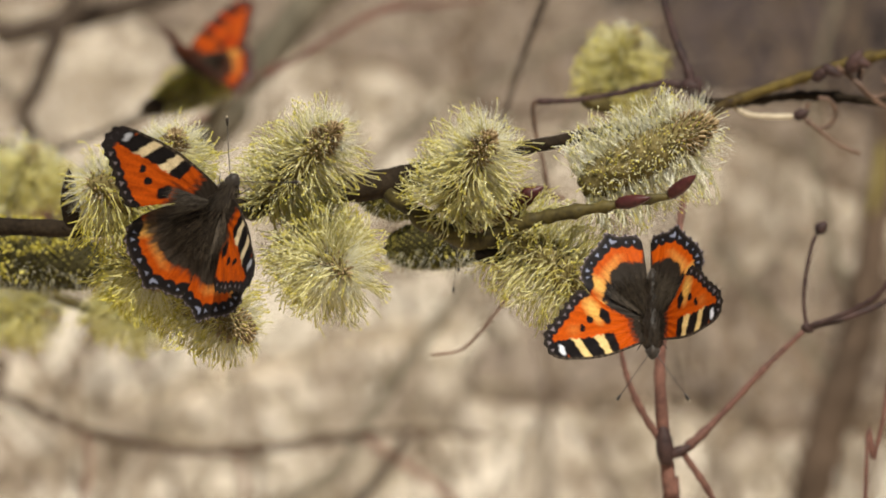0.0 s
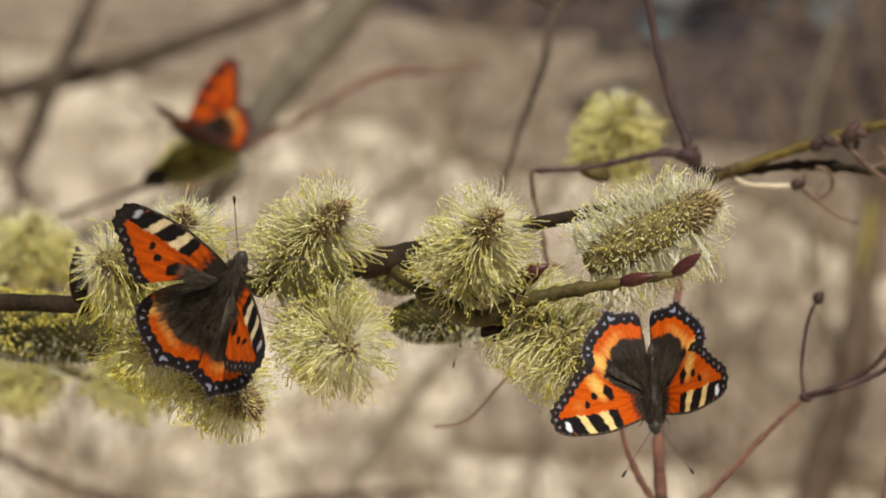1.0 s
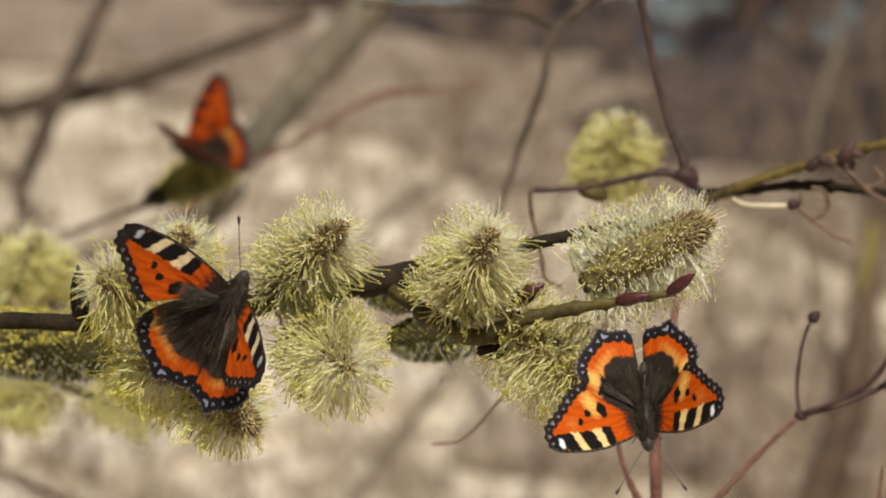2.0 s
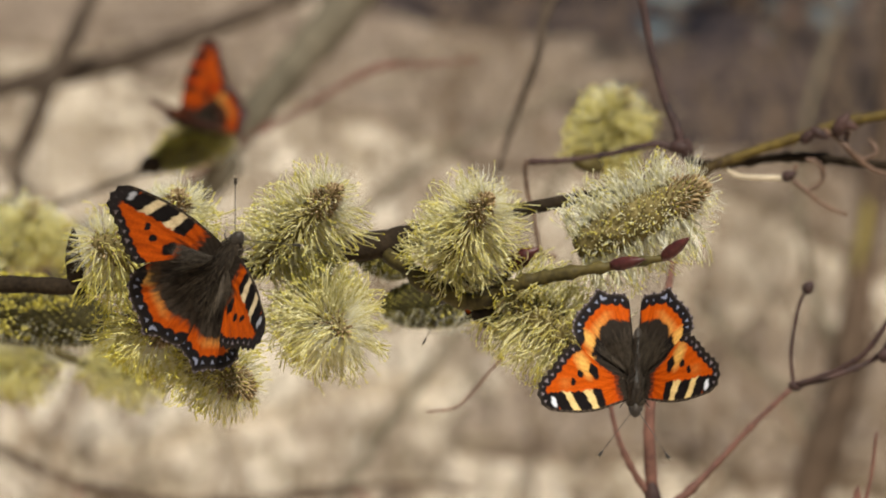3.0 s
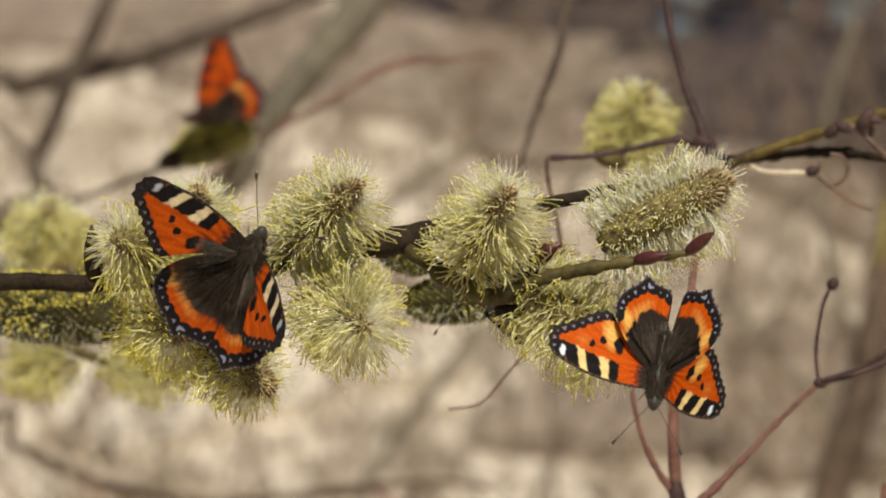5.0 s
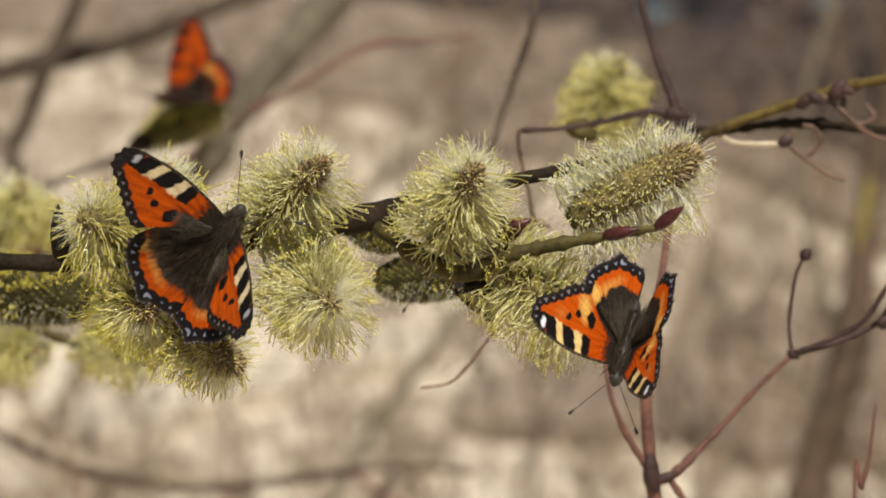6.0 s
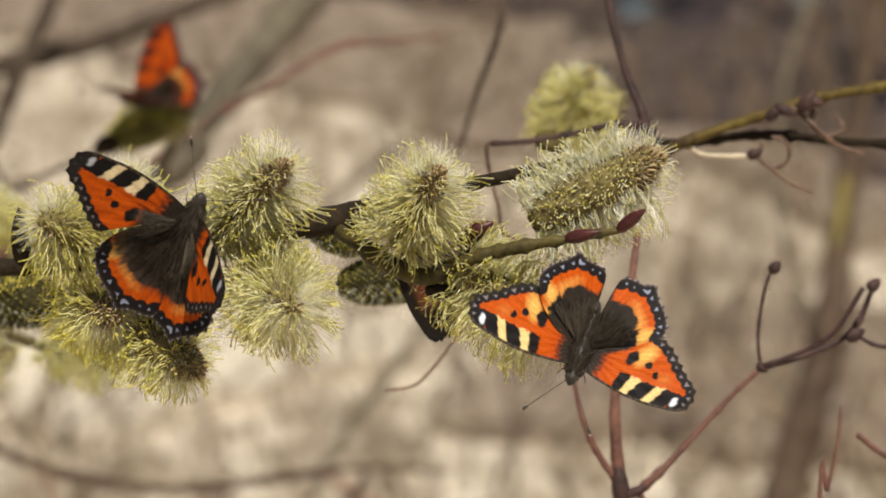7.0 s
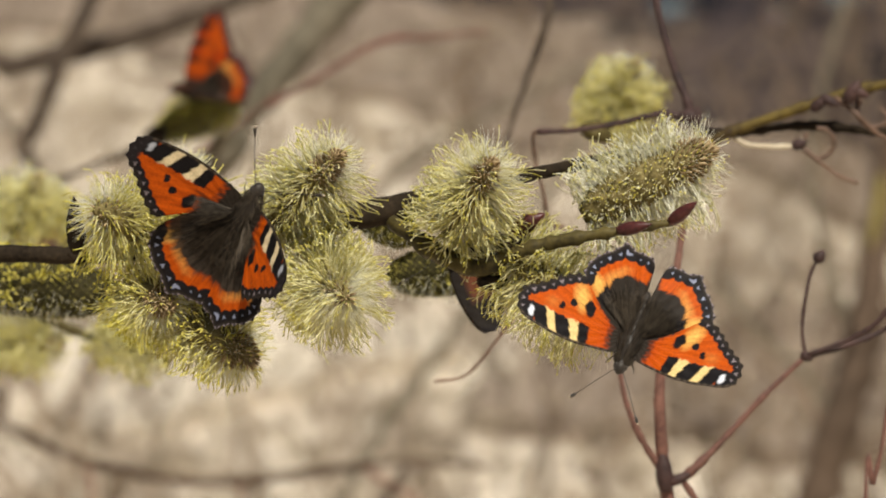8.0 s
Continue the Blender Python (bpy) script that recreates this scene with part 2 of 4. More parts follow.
def grains(rows, sides=5):
    """Small pointed pods: each row is centre, direction, half length, radius."""
    verts, faces = [], []
    for c, d, h, r in rows:
        o = len(verts)
        side = d.orthogonal().normalized()
        up = d.cross(side)
        verts.append(c - d * h)
        for ring, q in ((-0.5, 0.85), (0.45, 0.9)):
            for k in range(sides):
                a = math.tau * k / sides
                verts.append(c + d * (h * ring) + (side * math.cos(a) + up * math.sin(a)) * (r * q))
        verts.append(c + d * h)
        e = o + 1 + 2 * sides
        for k in range(sides):
            k2 = (k + 1) % sides
            faces.append((o, o + 1 + k2, o + 1 + k))
            faces.append((o + 1 + k, o + 1 + k2, o + 1 + sides + k2, o + 1 + sides + k))
            faces.append((o + 1 + sides + k, o + 1 + sides + k2, e))
    return verts, faces


# ---- ground and distance
def ground_sheet():
    n = 120
    axis = [math.copysign(abs(k) ** 3, k) * 700 + k * 14 for k in np.linspace(-1, 1, n)]
    verts = [(x, y, 0.03 * noise.noise(Vector((x * 0.9, y * 0.9, 0))) - 0.02) for y in axis for x in axis]
    faces = [(j * n + i, j * n + i + 1, (j + 1) * n + i + 1, (j + 1) * n + i) for j in range(n - 1) for i in range(n - 1)]
    ob = mesh_part("ground", verts, faces, EARTH, None)
    return tagged(ob, "pale dry spring ground with bleached grass", "ground", "", "structure")


def ground_v(w):
    """Height of the ground on the sheet's axes at the depth w, in mm."""
    return (-1400 + w * math.sin(radians(7))) / math.cos(radians(7))


def dry_grass():
    rnd = random.Random(5)
    rows = []
    for k in range(9000):
        y = 5.5 + 21 * rnd.random() ** 1.2
        x = rnd.uniform(-1, 1) * (0.8 + y * 0.14)
        if ((x - 1.95) / 1.1) ** 2 + ((y - 17.8) / 4.6) ** 2 < 1 or ((x - 4.4) / 3.3) ** 2 + ((y - 25.0) / 6.2) ** 2 < 1 or y > 21.5:
            continue
        a, tall, lean = rnd.uniform(0, math.tau), rnd.uniform(0.06, 0.26), rnd.uniform(0.6, 2.6)
        d = Vector((math.cos(a) * lean, math.sin(a) * lean, 1)).normalized()
        p = Vector((x, y, -0.02))
        rows.append([p, p + d * tall * 0.55, p + d * tall + Vector((math.cos(a), math.sin(a), -0.6)) * tall * 0.25])
    v, f = strands(rows, 0.004, 3, 0.7)
    ob = mesh_part("dry_grass", v, f, STRAW, None)
    return tagged(ob, "bleached dry grass lying over the ground", "grass", "", "stuff")


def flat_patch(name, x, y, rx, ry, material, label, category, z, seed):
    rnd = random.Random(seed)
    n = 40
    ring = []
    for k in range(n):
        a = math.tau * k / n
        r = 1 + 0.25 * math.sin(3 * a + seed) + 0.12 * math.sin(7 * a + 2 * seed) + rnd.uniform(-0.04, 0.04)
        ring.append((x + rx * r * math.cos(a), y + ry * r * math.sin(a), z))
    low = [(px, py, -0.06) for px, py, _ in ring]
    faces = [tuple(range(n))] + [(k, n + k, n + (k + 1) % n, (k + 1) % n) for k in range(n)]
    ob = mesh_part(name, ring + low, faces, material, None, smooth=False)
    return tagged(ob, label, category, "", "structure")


def dry_weeds():
    """Thin upright stalks of last year's weeds."""
    rnd = random.Random(15)
    rows = []
    for k in range(520):
        y = 4.5 + 17 * rnd.random() ** 1.1
        x = (1 - 2 * rnd.random() ** 1.5) * (0.5 + y * 0.12)
        tall, a, lean = rnd.uniform(0.25, 0.9), rnd.uniform(0, math.tau), rnd.uniform(0, 0.8)
        d = Vector((math.cos(a) * lean, math.sin(a) * lean, 1)).normalized()
        p = Vector((x, y, -0.02))
        rows.append([p, p + d * tall * 0.5, p + d * tall + Vector((math.cos(a), math.sin(a), -0.3)) * tall * 0.12])
        for j in range(2):
            q, b = p + d * tall * rnd.uniform(0.35, 0.85), rnd.uniform(0, math.tau)
            rows.append([q, q + Vector((math.cos(b), math.sin(b), 0.9)) * tall * 0.12, q + Vector((math.cos(b), math.sin(b), 1.4)) * tall * 0.2])
    v, f = strands(rows, 0.0048, 4, 0.6)
    ob = mesh_part("dry_weeds", v, f, WEED, None)
    return tagged(ob, "thin brown dead weed stalks standing in the grass", "weeds", "", "stuff")


ground_sheet()
dry_grass()
dry_weeds()
flat_patch("sand_patch", -0.6, 10.0, 0.5, 1.0, SAND, "bare patch of pale sandy soil", "soil", 0.028, 7)
flat_patch("thin_litter", 1.9, 17.4, 1.5, 6.2, THIN_LITTER, "thin brown leaf litter over the ground", "leaf litter", 0.024, 5)
flat_patch("thin_litter", 0.85, 9.4, 0.62, 1.2, THIN_LITTER, "thin brown leaf litter over the ground", "leaf litter", 0.026, 17)
flat_patch("thin_litter", 0.3, 21.5, 2.4, 3.2, THIN_LITTER, "thin brown leaf litter over the ground", "leaf litter", 0.02, 19)
flat_patch("thin_litter", -2.3, 26.0, 1.5, 4.2, THIN_LITTER, "thin brown leaf litter over the ground", "leaf litter", 0.022, 29)
# Much darker, slightly bluish patches of the far ground
flat_patch("dark_ground", 2.7, 22.5, 1.5, 2.4, DARK_GROUND, "dark patch of ground under the far bushes", "leaf litter", 0.032, 11)
flat_patch("dark_ground", 0.9, 26.2, 1.9, 2.9, DARK_GROUND, "dark patch of ground under the far bushes", "leaf litter", 0.04, 13)
flat_patch("dark_ground", 1.95, 17.6, 1.05, 4.7, DARK_GROUND, "dark patch of ground under the far bushes", "leaf litter", 0.036, 5)
flat_patch("dark_ground", 4.4, 25.0, 3.2, 6.0, DARK_GROUND, "dark patch of ground under the far bushes", "leaf litter", 0.03, 2)
flat_patch("dark_ground", 1.5, 21.4, 0.6, 1.7, DARK_GROUND, "dark patch of ground under the far bushes", "leaf litter", 0.034, 23)
for px, py, rx, ry, sd in ((1.40, 26.3, 0.17, 1.5, 1), (2.05, 23.9, 0.17, 1.3, 2), (2.45, 25.0, 0.14, 1.3, 3), (0.02, 27.3, 0.24, 1.2, 4), (1.42, 19.3, 0.10, 0.6, 5), (1.78, 26.6, 0.12, 1.1, 6), (1.62, 21.9, 0.11, 0.8, 7), (1.15, 22.6, 0.10, 0.7, 8)):
    flat_patch("puddle", px, py, rx, ry, WATER, "small puddle mirroring the blue sky", "puddle", 0.045, sd)


def limb(name, rows, material, parent, label="", steps=7, sides=9, rough=0.08, knots=0.25, seed=1):
    v, f = tube(rows, steps, sides, rough, knots, seed)
    return mesh_part(name, v, f, material, parent, label)


def from_ground(rows, foot_u, thick):
    """The same rows, led down to the ground at foot_u (mm)."""
    u, v, w, r = rows[0]
    g = ground_v(w)
    return [(foot_u, g - 40, w, thick), (foot_u * 0.96 + u * 0.04, g * 0.62 + v * 0.38, w, thick * 0.85), (foot_u * 0.45 + u * 0.55, g * 0.16 + v * 0.84, w, r + (thick - r) * 0.3)] + rows


def shrub(name, label, limbs, foot_u, group="bare shrubs"):
    """limbs: name, rows, material, thickness at the foot."""
    w0 = limbs[0][1][0][2]
    ob = thing(name, at(foot_u, ground_v(w0), w0), label, "shrub", group)
    for k, (kind, rows, material, thick) in enumerate(limbs):
        limb(kind, from_ground(rows, foot_u + 18 * k, thick) if thick else rows, material, ob, seed=k + 3)
    return ob


shrub("bare_shrub", "leafless shrub with a pale greenish-grey limb and a dark bough", [
    ("limb", [(-154.9, 61.7, 1800, 10.23), (-131, 89, 1800, 10.23), (-107.5, 116.7, 1810, 10.61), (-77.2, 155.5, 1830, 11.38), (-36.1, 205.2, 1850, 12.15)], BARK_OLIVE_GREY, 55),
    ("bough", [(-373.3, 149, 2500, 7.52), (-326.3, 161.9, 2500, 7.86), (-288.7, 172.6, 2510, 8.22), (-233.7, 186, 2520, 8.25), (-165.9, 212.1, 2540, 6.91), (-97.3, 239.4, 2560, 6.60)], BARK_GREY, 60),
    ("bough", [(-327.9, 59.3, 2450, 4.04), (-313.2, 95.1, 2450, 4.38), (-298.4, 130.9, 2450, 6.06), (-285.8, 162.5, 2450, 6.74), (-267.6, 203.1, 2460, 5.74), (-247.3, 250.2, 2470, 5.42)], BARK_GREY, 50),
    ("twig", [(-347.6, 132.8, 2500, 2.56), (-315.9, 106.6, 2480, 2.12), (-302.3, 80.9, 2470, 1.69), (-289.6, 59.7, 2470, 1.27)], BARK_GREY, 0),
], -900)
shrub("bare_shrub", "leafless shrub with thin reddish-brown twigs", [
    ("twig", [(-89.7, 59.0, 900, 0.85), (-72.4, 70.6, 900, 0.95), (-51.6, 82.1, 900, 1.15), (-33.3, 93.8, 904, 1.25), (-20.6, 98.8, 907, 1.6), (-5.6, 99.8, 914, 0.95), (17.7, 102.5, 920, 0.7)], BARK_RED, 30),
    ("twig", [(18.6, 38.8, 520, 0.55), (24.1, 57.2, 520, 0.92), (28.7, 70.1, 520, 1.1), (33.3, 82.9, 520, 1.29), (37.1, 99.8, 525, 1.66), (51.1, 113.1, 530, 1.85), (68.2, 126.9, 540, 1.86)], BARK_GREY, 0),
    ("twig", [(-26.8, 110.1, 540, 0.75), (-4.5, 109.4, 540, 1.12), (21.5, 108.3, 535, 1.3), (37.1, 102.1, 526, 1.48)], BARK_GREY, 0),
], -700)
shrub("bare_shrub", "leafless shrub with a long drooping brown branch", [
    ("branch", [(-279.6, -75.9, 1720, 2.98), (-259.7, -84.8, 1720, 2.98), (-236.5, -95.1, 1720, 2.98), (-207.1, -107.5, 1725, 2.99), (-160.9, -117.4, 1730, 2.99), (-117.9, -118.6, 1735, 3), (-81.4, -114.1, 1740, 3), (-48.2, -110.2, 1750, 2.68), (-8.1, -107.9, 1760, 2.02), (25.6, -112.7, 1770, 1.35)], BARK_BROWN, 40),
    ("twig", [(-48.2, -110.9, 1750, 2.01), (-31.5, -122.1, 1755, 2.01), (-8.1, -137.5, 1760, 1.68), (18.9, -161.3, 1765, 1.68)], BARK_TWIG, 0),
    ("twig", [(-210.4, -106.5, 1725, 1.33), (-207.1, -122.5, 1725, 1.33), (-210.4, -145.7, 1725, 1.33), (-213.7, -172.2, 1725, 1.33)], BARK_TWIG, 0),
    ("twig", [(-144.7, -139.6, 2215, 1.57), (-138.8, -156.4, 2215, 1.57), (-135.7, -180, 2215, 1.18)], BARK_TWIG, 0),
    ("twig", [(-21.5, -108.7, 1755, 2.35), (-31.5, -127.2, 1755, 2.68), (-45, -144, 1755, 3.02), (-61.7, -167.4, 1755, 3.02)], BARK_GREY, 0),
], -800)
shrub("bare_shrub", "leafless shrub with pale thin stems", [
    ("stem", [(-114.9, -215, 3200, 5.13), (-73.9, -163.7, 3200, 5.13), (-43.1, -117.5, 3200, 5.64), (-12.3, -76.4, 3200, 5.13), (13.3, -40.5, 3200, 4.62), (49.3, 10.8, 3200, 4.1), (90.3, 72.3, 3200, 3.59), (131.3, 133.9, 3200, 3.08)], BARK_PALE, 30),
    ("stem", [(-125.9, 23, 3600, 4.5), (-47.2, 107.4, 3600, 4.5), (9, 146.7, 3600, 3.94), (82.1, 183.3, 3600, 3.37), (143.9, 214.2, 3600, 3.37)], BARK_PALE, 0),
], -600)
shrub("sapling", "slender brown sapling trunk spotted with yellow lichen", [
    ("trunk", [(348.6, -285.4, 3500, 22), (366.2, -202.9, 3500, 20.9), (388.2, -131.4, 3500, 19.8), (408.4, -65.6, 3510, 18.74), (423.1, 22.6, 3520, 13.26), (435.1, 105.7, 3530, 12.18), (452.7, 211.4, 3540, 11.1), (476, 334.2, 3550, 10.01)], BARK_BROWN, 130),
    ("lichen", [(406, 32.7, 3390, 2.15), (410.8, 48.9, 3395, 4.3), (414.5, 67.7, 3400, 4.84), (417.2, 86.6, 3400, 4.3), (419.3, 100.1, 3405, 2.15)], LICHEN, 0),
    ("branch", [(408.4, -65.6, 3510, 5.51), (378.1, 6.1, 3510, 4.41), (361.5, 99.8, 3510, 3.86), (367, 176.9, 3510, 3.31), (394.6, 276.1, 3510, 3.31)], BARK_PALE, 0),
    ("branch", [(382.7, -142.4, 3500, 5.5), (349.7, -87.4, 3500, 4.4), (300.2, -43.4, 3500, 3.3), (261.7, 11.5, 3500, 2.75)], BARK_PALE, 0),
], 280)


def far_bush():
    rnd = random.Random(11)
    ob = new("far_bush")
    tagged(ob, "distant leafless bush of many thin brown stems", "bush", "far bushes")
    for k in range(7):
        a = rnd.uniform(0, math.tau)
        lean = rnd.uniform(0.1, 0.5)
        rows, x, y = [], 0.0, 0.0
        for i in range(6):
            h = i * 450.0
            rows.append((math.cos(a) * lean * h + rnd.uniform(-60, 60), h - 60, math.sin(a) * lean * h + rnd.uniform(-60, 60), 34 - 4.6 * i))
        bits = [tube(rows, 4, 6, 0.1, 0.2, k)]
        for j in range(9):
            u, v, w, r = rows[1 + j % 4]
            b = rnd.uniform(0, math.tau)
            bits.append(tube([(u, v, w, 7), (u + 250 * math.cos(b), v + 220, w + 250 * math.sin(b), 5), (u + 430 * math.cos(b), v + 560, w + 430 * math.sin(b), 2)], 3, 5, 0.1, 0, j))
        v, f = joined(bits)
        mesh_part("stem", v, f, BARK_TWIG if k % 2 else BARK_BROWN, ob)
    return ob


bush = far_bush()
bush.matrix_world = pose(2.6, 23.2, 0)
rb = random.Random(21)
for px, py in ((1.7, 24.4), (3.3, 22.0), (0.6, 25.5), (2.2, 26.5), (-0.6, 26.8), (3.9, 25.0), (-2.2, 27.5), (1.2, 28.5), (2.9, 29.0), (-3.6, 29.5)):
    copy_thing(bush, pose(px, py, 0, 0, 0, rb.uniform(0, 360)))


# ---- the willow in flower
def catkin(parent, base, tip, core, reach, count, seed, label="", start=0.0, forward=0.55, anther=ANTHER, droop=0.12, front=0.0, thin=0.4, gold=0.22, brown=150, rim=None, thread=FILAMENT, tuft=1.15, silk=3300):
    """An open male catkin: a scaly core and many long filaments, each with an anther at its end."""
    rnd = random.Random(seed)
    a, b = at(*base), at(*tip)
    d = b - a
    n = d.normalized()
    side = Vector((0.2, 1, 0.1)).cross(n).normalized()
    up = n.cross(side)
    prof = [(0, core * 0.45), (0.1, core * 0.8), (0.3, core), (0.6, core * 0.95), (0.85, core * 0.7), (0.96, core * 0.4), (1.0, core * 0.1)]
    v, f = lathe(a, b, prof, 22, 0.12, 26, seed)
    body = mesh_part("catkin", v, f, CORE, parent, label)
    hairs, pods, tips, pale, pale_tips = [], [], [], [], []
    for k in range(int(count * 0.85)):
        s = start + (1 - start) * (k + rnd.random()) / (count * 0.85)
        ang = k * 2.39996 + rnd.uniform(-0.35, 0.35)
        if front and rnd.random() < thin and -(side * math.cos(ang) + up * math.sin(ang)).y > 0.3:
            continue
        r = float(np.interp(s, [p[0] for p in prof], [p[1] for p in prof])) * 0.001 * 0.9
        out = side * math.cos(ang) + up * math.sin(ang)
        root = a + d * s + out * r
        near_by = random.Random(seed * 7919 + int(s * 26) * 131 + int(ang % math.tau * 26 / math.tau))
        lean = forward * (s ** 3) * 1.4 - 0.16 + tuft * near_by.uniform(-0.24, 0.24) + rnd.uniform(-0.07, 0.07)
        way = (out + n * lean + side * (tuft * near_by.uniform(-0.24, 0.24) + rnd.uniform(-0.08, 0.08)) + up * (tuft * near_by.uniform(-0.24, 0.24) + rnd.uniform(-0.08, 0.08))).normalized()
        long = reach * 0.001 * (1 - tuft * near_by.uniform(0.0, 0.26)) * rnd.uniform(0.92, 1.06) * (1.0 if s < 0.8 else 1.0 - 0.9 * (s - 0.8))
        if front and -out.y > 0.15:
            long *= 1 - front * min(1.0, (-out.y - 0.15) * 1.6)
        if s > 0.80:
            if rnd.random() < 0.65:
                continue
            long *= 0.3 + 0.5 * rnd.random() ** 2
        bend = (way.orthogonal().normalized() * near_by.uniform(-1, 1) + Vector((0, 0, -1)) * droop + n * 0.1).normalized() * long * near_by.uniform(0.08, 0.42)
        curl = way.cross(bend).normalized() * long * rnd.uniform(-0.17, 0.17)
        p1 = root + way * long * 0.35 + bend * 0.15 - curl * 0.6
        p2 = root + way * long * 0.68 + bend * 0.5 + curl * 0.7
        p25 = root + way * long * 0.88 + bend * 0.85 + curl * 0.6
        p3 = root + way * long + bend * 1.35
        hairs.append([root, p1, p2, p25, p3])
        if rnd.random() < gold * 2:
            (pale_tips if rim and rnd.random() < 0.5 else tips).append([p25, p3])
        (pale if rim and rnd.random() < 0.5 else pods).append((p3, ((p3 - p2).normalized() + Vector((rnd.uniform(-1, 1), rnd.uniform(-1, 1), rnd.uniform(-1, 1))) * 0.7).normalized(), 0.00030 * rnd.uniform(0.65, 1.3), 0.000155 * rnd.uniform(0.8, 1.25)))
    v, f = strands(hairs, 0.000128, 3, 0.3)
    mesh_part("stamen_fringe", v, f, thread, body, "cream-white stamen filaments", "stuff")
    v, f = joined([grains(pods), strands(tips, 0.00011, 3, 0.1)])
    mesh_part("pollen", v, f, anther, body, "yellow pollen anthers", "stuff")
    if rim:
        v, f = joined([grains(pale), strands(pale_tips, 0.00011, 3, 0.1)])
        mesh_part("pollen", v, f, rim, body, "pale cream anthers", "stuff")
    knobs = []
    for k in range(brown):
        s = 0.74 + 0.26 * (k + 0.5) / brown
        ang = k * 2.39996
        r = float(np.interp(s, [p[0] for p in prof], [p[1] for p in prof])) * 0.001
        out = (side * math.cos(ang) + up * math.sin(ang)).normalized()
        way = (out * (1.05 - s) * 3 + n * 0.7 + up * rnd.uniform(-0.2, 0.2)).normalized()
        knobs.append((a + d * s + out * r + way * 0.0006, way, 0.0010 * rnd.uniform(0.7, 1.3), 0.00026 * rnd.uniform(0.8, 1.2)))
    v, f = grains(knobs)
    mesh_part("tip", v, f, ANTHER_BROWN, body, "brown unopened tip", "stuff")
    down = []
    for k in range(silk):
        s = rnd.uniform(0.02, 0.97)
        ang = rnd.uniform(0, math.tau)
        r = float(np.interp(s, [p[0] for p in prof], [p[1] for p in prof])) * 0.001
        out = side * math.cos(ang) + up * math.sin(ang)
        if out.y < -0.1 and rnd.random() < 0.85:
            continue
        root = a + d * s + out * r * 0.95
        way = (out + n * rnd.uniform(0.1, 0.9)).normalized()
        long = rnd.uniform(0.0022, 0.0066) * (0.6 if front and out.y < -0.3 else 1)
        if k % 3 == 0 and (not front or out.y > -0.4):
            long = reach * 0.001 * rnd.uniform(0.45, 0.8)
        down.append([root, root + way * long * 0.5, root + way * long + Vector((rnd.uniform(-1, 1), rnd.uniform(-1, 1), rnd.uniform(-1, 1))) * 0.0006])
    v, f = strands(down, 0.000033, 3, 0.7)
    mesh_part("down", v, f, DOWN, body, "silvery silky hairs", "stuff")
    return body


def closed_catkin(parent, base, tip, core, seed, label="", fur=900, tuft=60, pod=ANTHER_GREEN):
    """A catkin not yet open: rows of closed anthers in a coat of grey down."""
    rnd = random.Random(seed)
    a, b = at(*base), at(*tip)
    d = b - a
    n = d.normalized()
    side = Vector((0.2, 1, 0.1)).cross(n).normalized()
    up = n.cross(side)
    prof = [(0, core * 0.5), (0.08, core * 0.8), (0.25, core * 0.98), (0.5, core), (0.75, core * 0.88), (0.92, core * 0.55), (1.0, core * 0.12)]
    v, f = lathe(a, b, prof, 24, 0.05, 26, seed)
    body = mesh_part("catkin", v, f, CORE_DARK, parent, label)
    pods, down, hairs, tips = [], [], [], []
    total = 620
    for k in range(total):
        s = 0.05 + 0.93 * k / total
        ang = k * 2.39996
        r = float(np.interp(s, [p[0] for p in prof], [p[1] for p in prof])) * 0.001
        out = side * math.cos(ang) + up * math.sin(ang)
        pods.append((a + d * s + out * (r + 0.0002), (out + n * rnd.uniform(-0.1, 0.8) + up * rnd.uniform(-0.5, 0.5)).normalized(), 0.00055 * rnd.uniform(0.6, 1.3), 0.00034 * rnd.uniform(0.6, 1.2)))
    v, f = grains(pods)
    mesh_part("pollen", v, f, pod, body, "closed greenish anthers", "stuff")
    for k in range(fur):
        s, ang = rnd.uniform(0.0, 1.0), rnd.uniform(0, math.tau)
        r = float(np.interp(s, [p[0] for p in prof], [p[1] for p in prof])) * 0.001
        out = side * math.cos(ang) + up * math.sin(ang)
        if out.z > 0.2 - 0.5 * s:
            continue
        root = a + d * s + out * r
        way = (out + n * rnd.uniform(-0.1, 0.9)).normalized()
        long = rnd.uniform(0.0014, 0.0042) * (1.3 if s < 0.35 else 0.8)
        down.append([root, root + way * long * 0.5, root + way * long + Vector((rnd.uniform(-1, 1), rnd.uniform(-1, 1), rnd.uniform(-1, 1))) * 0.0005])
    v, f = strands(down, 0.00005, 3, 0.7)
    mesh_part("down", v, f, DOWN, body, "silver-grey silky down", "stuff")
    for k in range(tuft):
        s, ang = rnd.uniform(0.1, 0.75), rnd.uniform(0, math.tau)
        out = side * math.cos(ang) + up * math.sin(ang)
        if out.z < (-0.6 if s < 0.45 else 0.2):
            continue
        root = a + d * s + out * core * 0.0009
        end = root + (out + n * rnd.uniform(-0.3, 0.5)).normalized() * rnd.uniform(0.002, 0.0042)
        hairs.append([root, (root + end) / 2 + n * 0.0003, end])
        tips.append((end, (end - root).normalized(), 0.00055, 0.00034))
    if hairs:
        v, f = strands(hairs, 0.00008, 3, 0.3)
        mesh_part("stamen_fringe", v, f, FILAMENT, body, "first opened filaments", "stuff")
        v, f = grains(tips)
        mesh_part("pollen", v, f, ANTHER, body, "opened yellow anthers", "stuff")
    return body


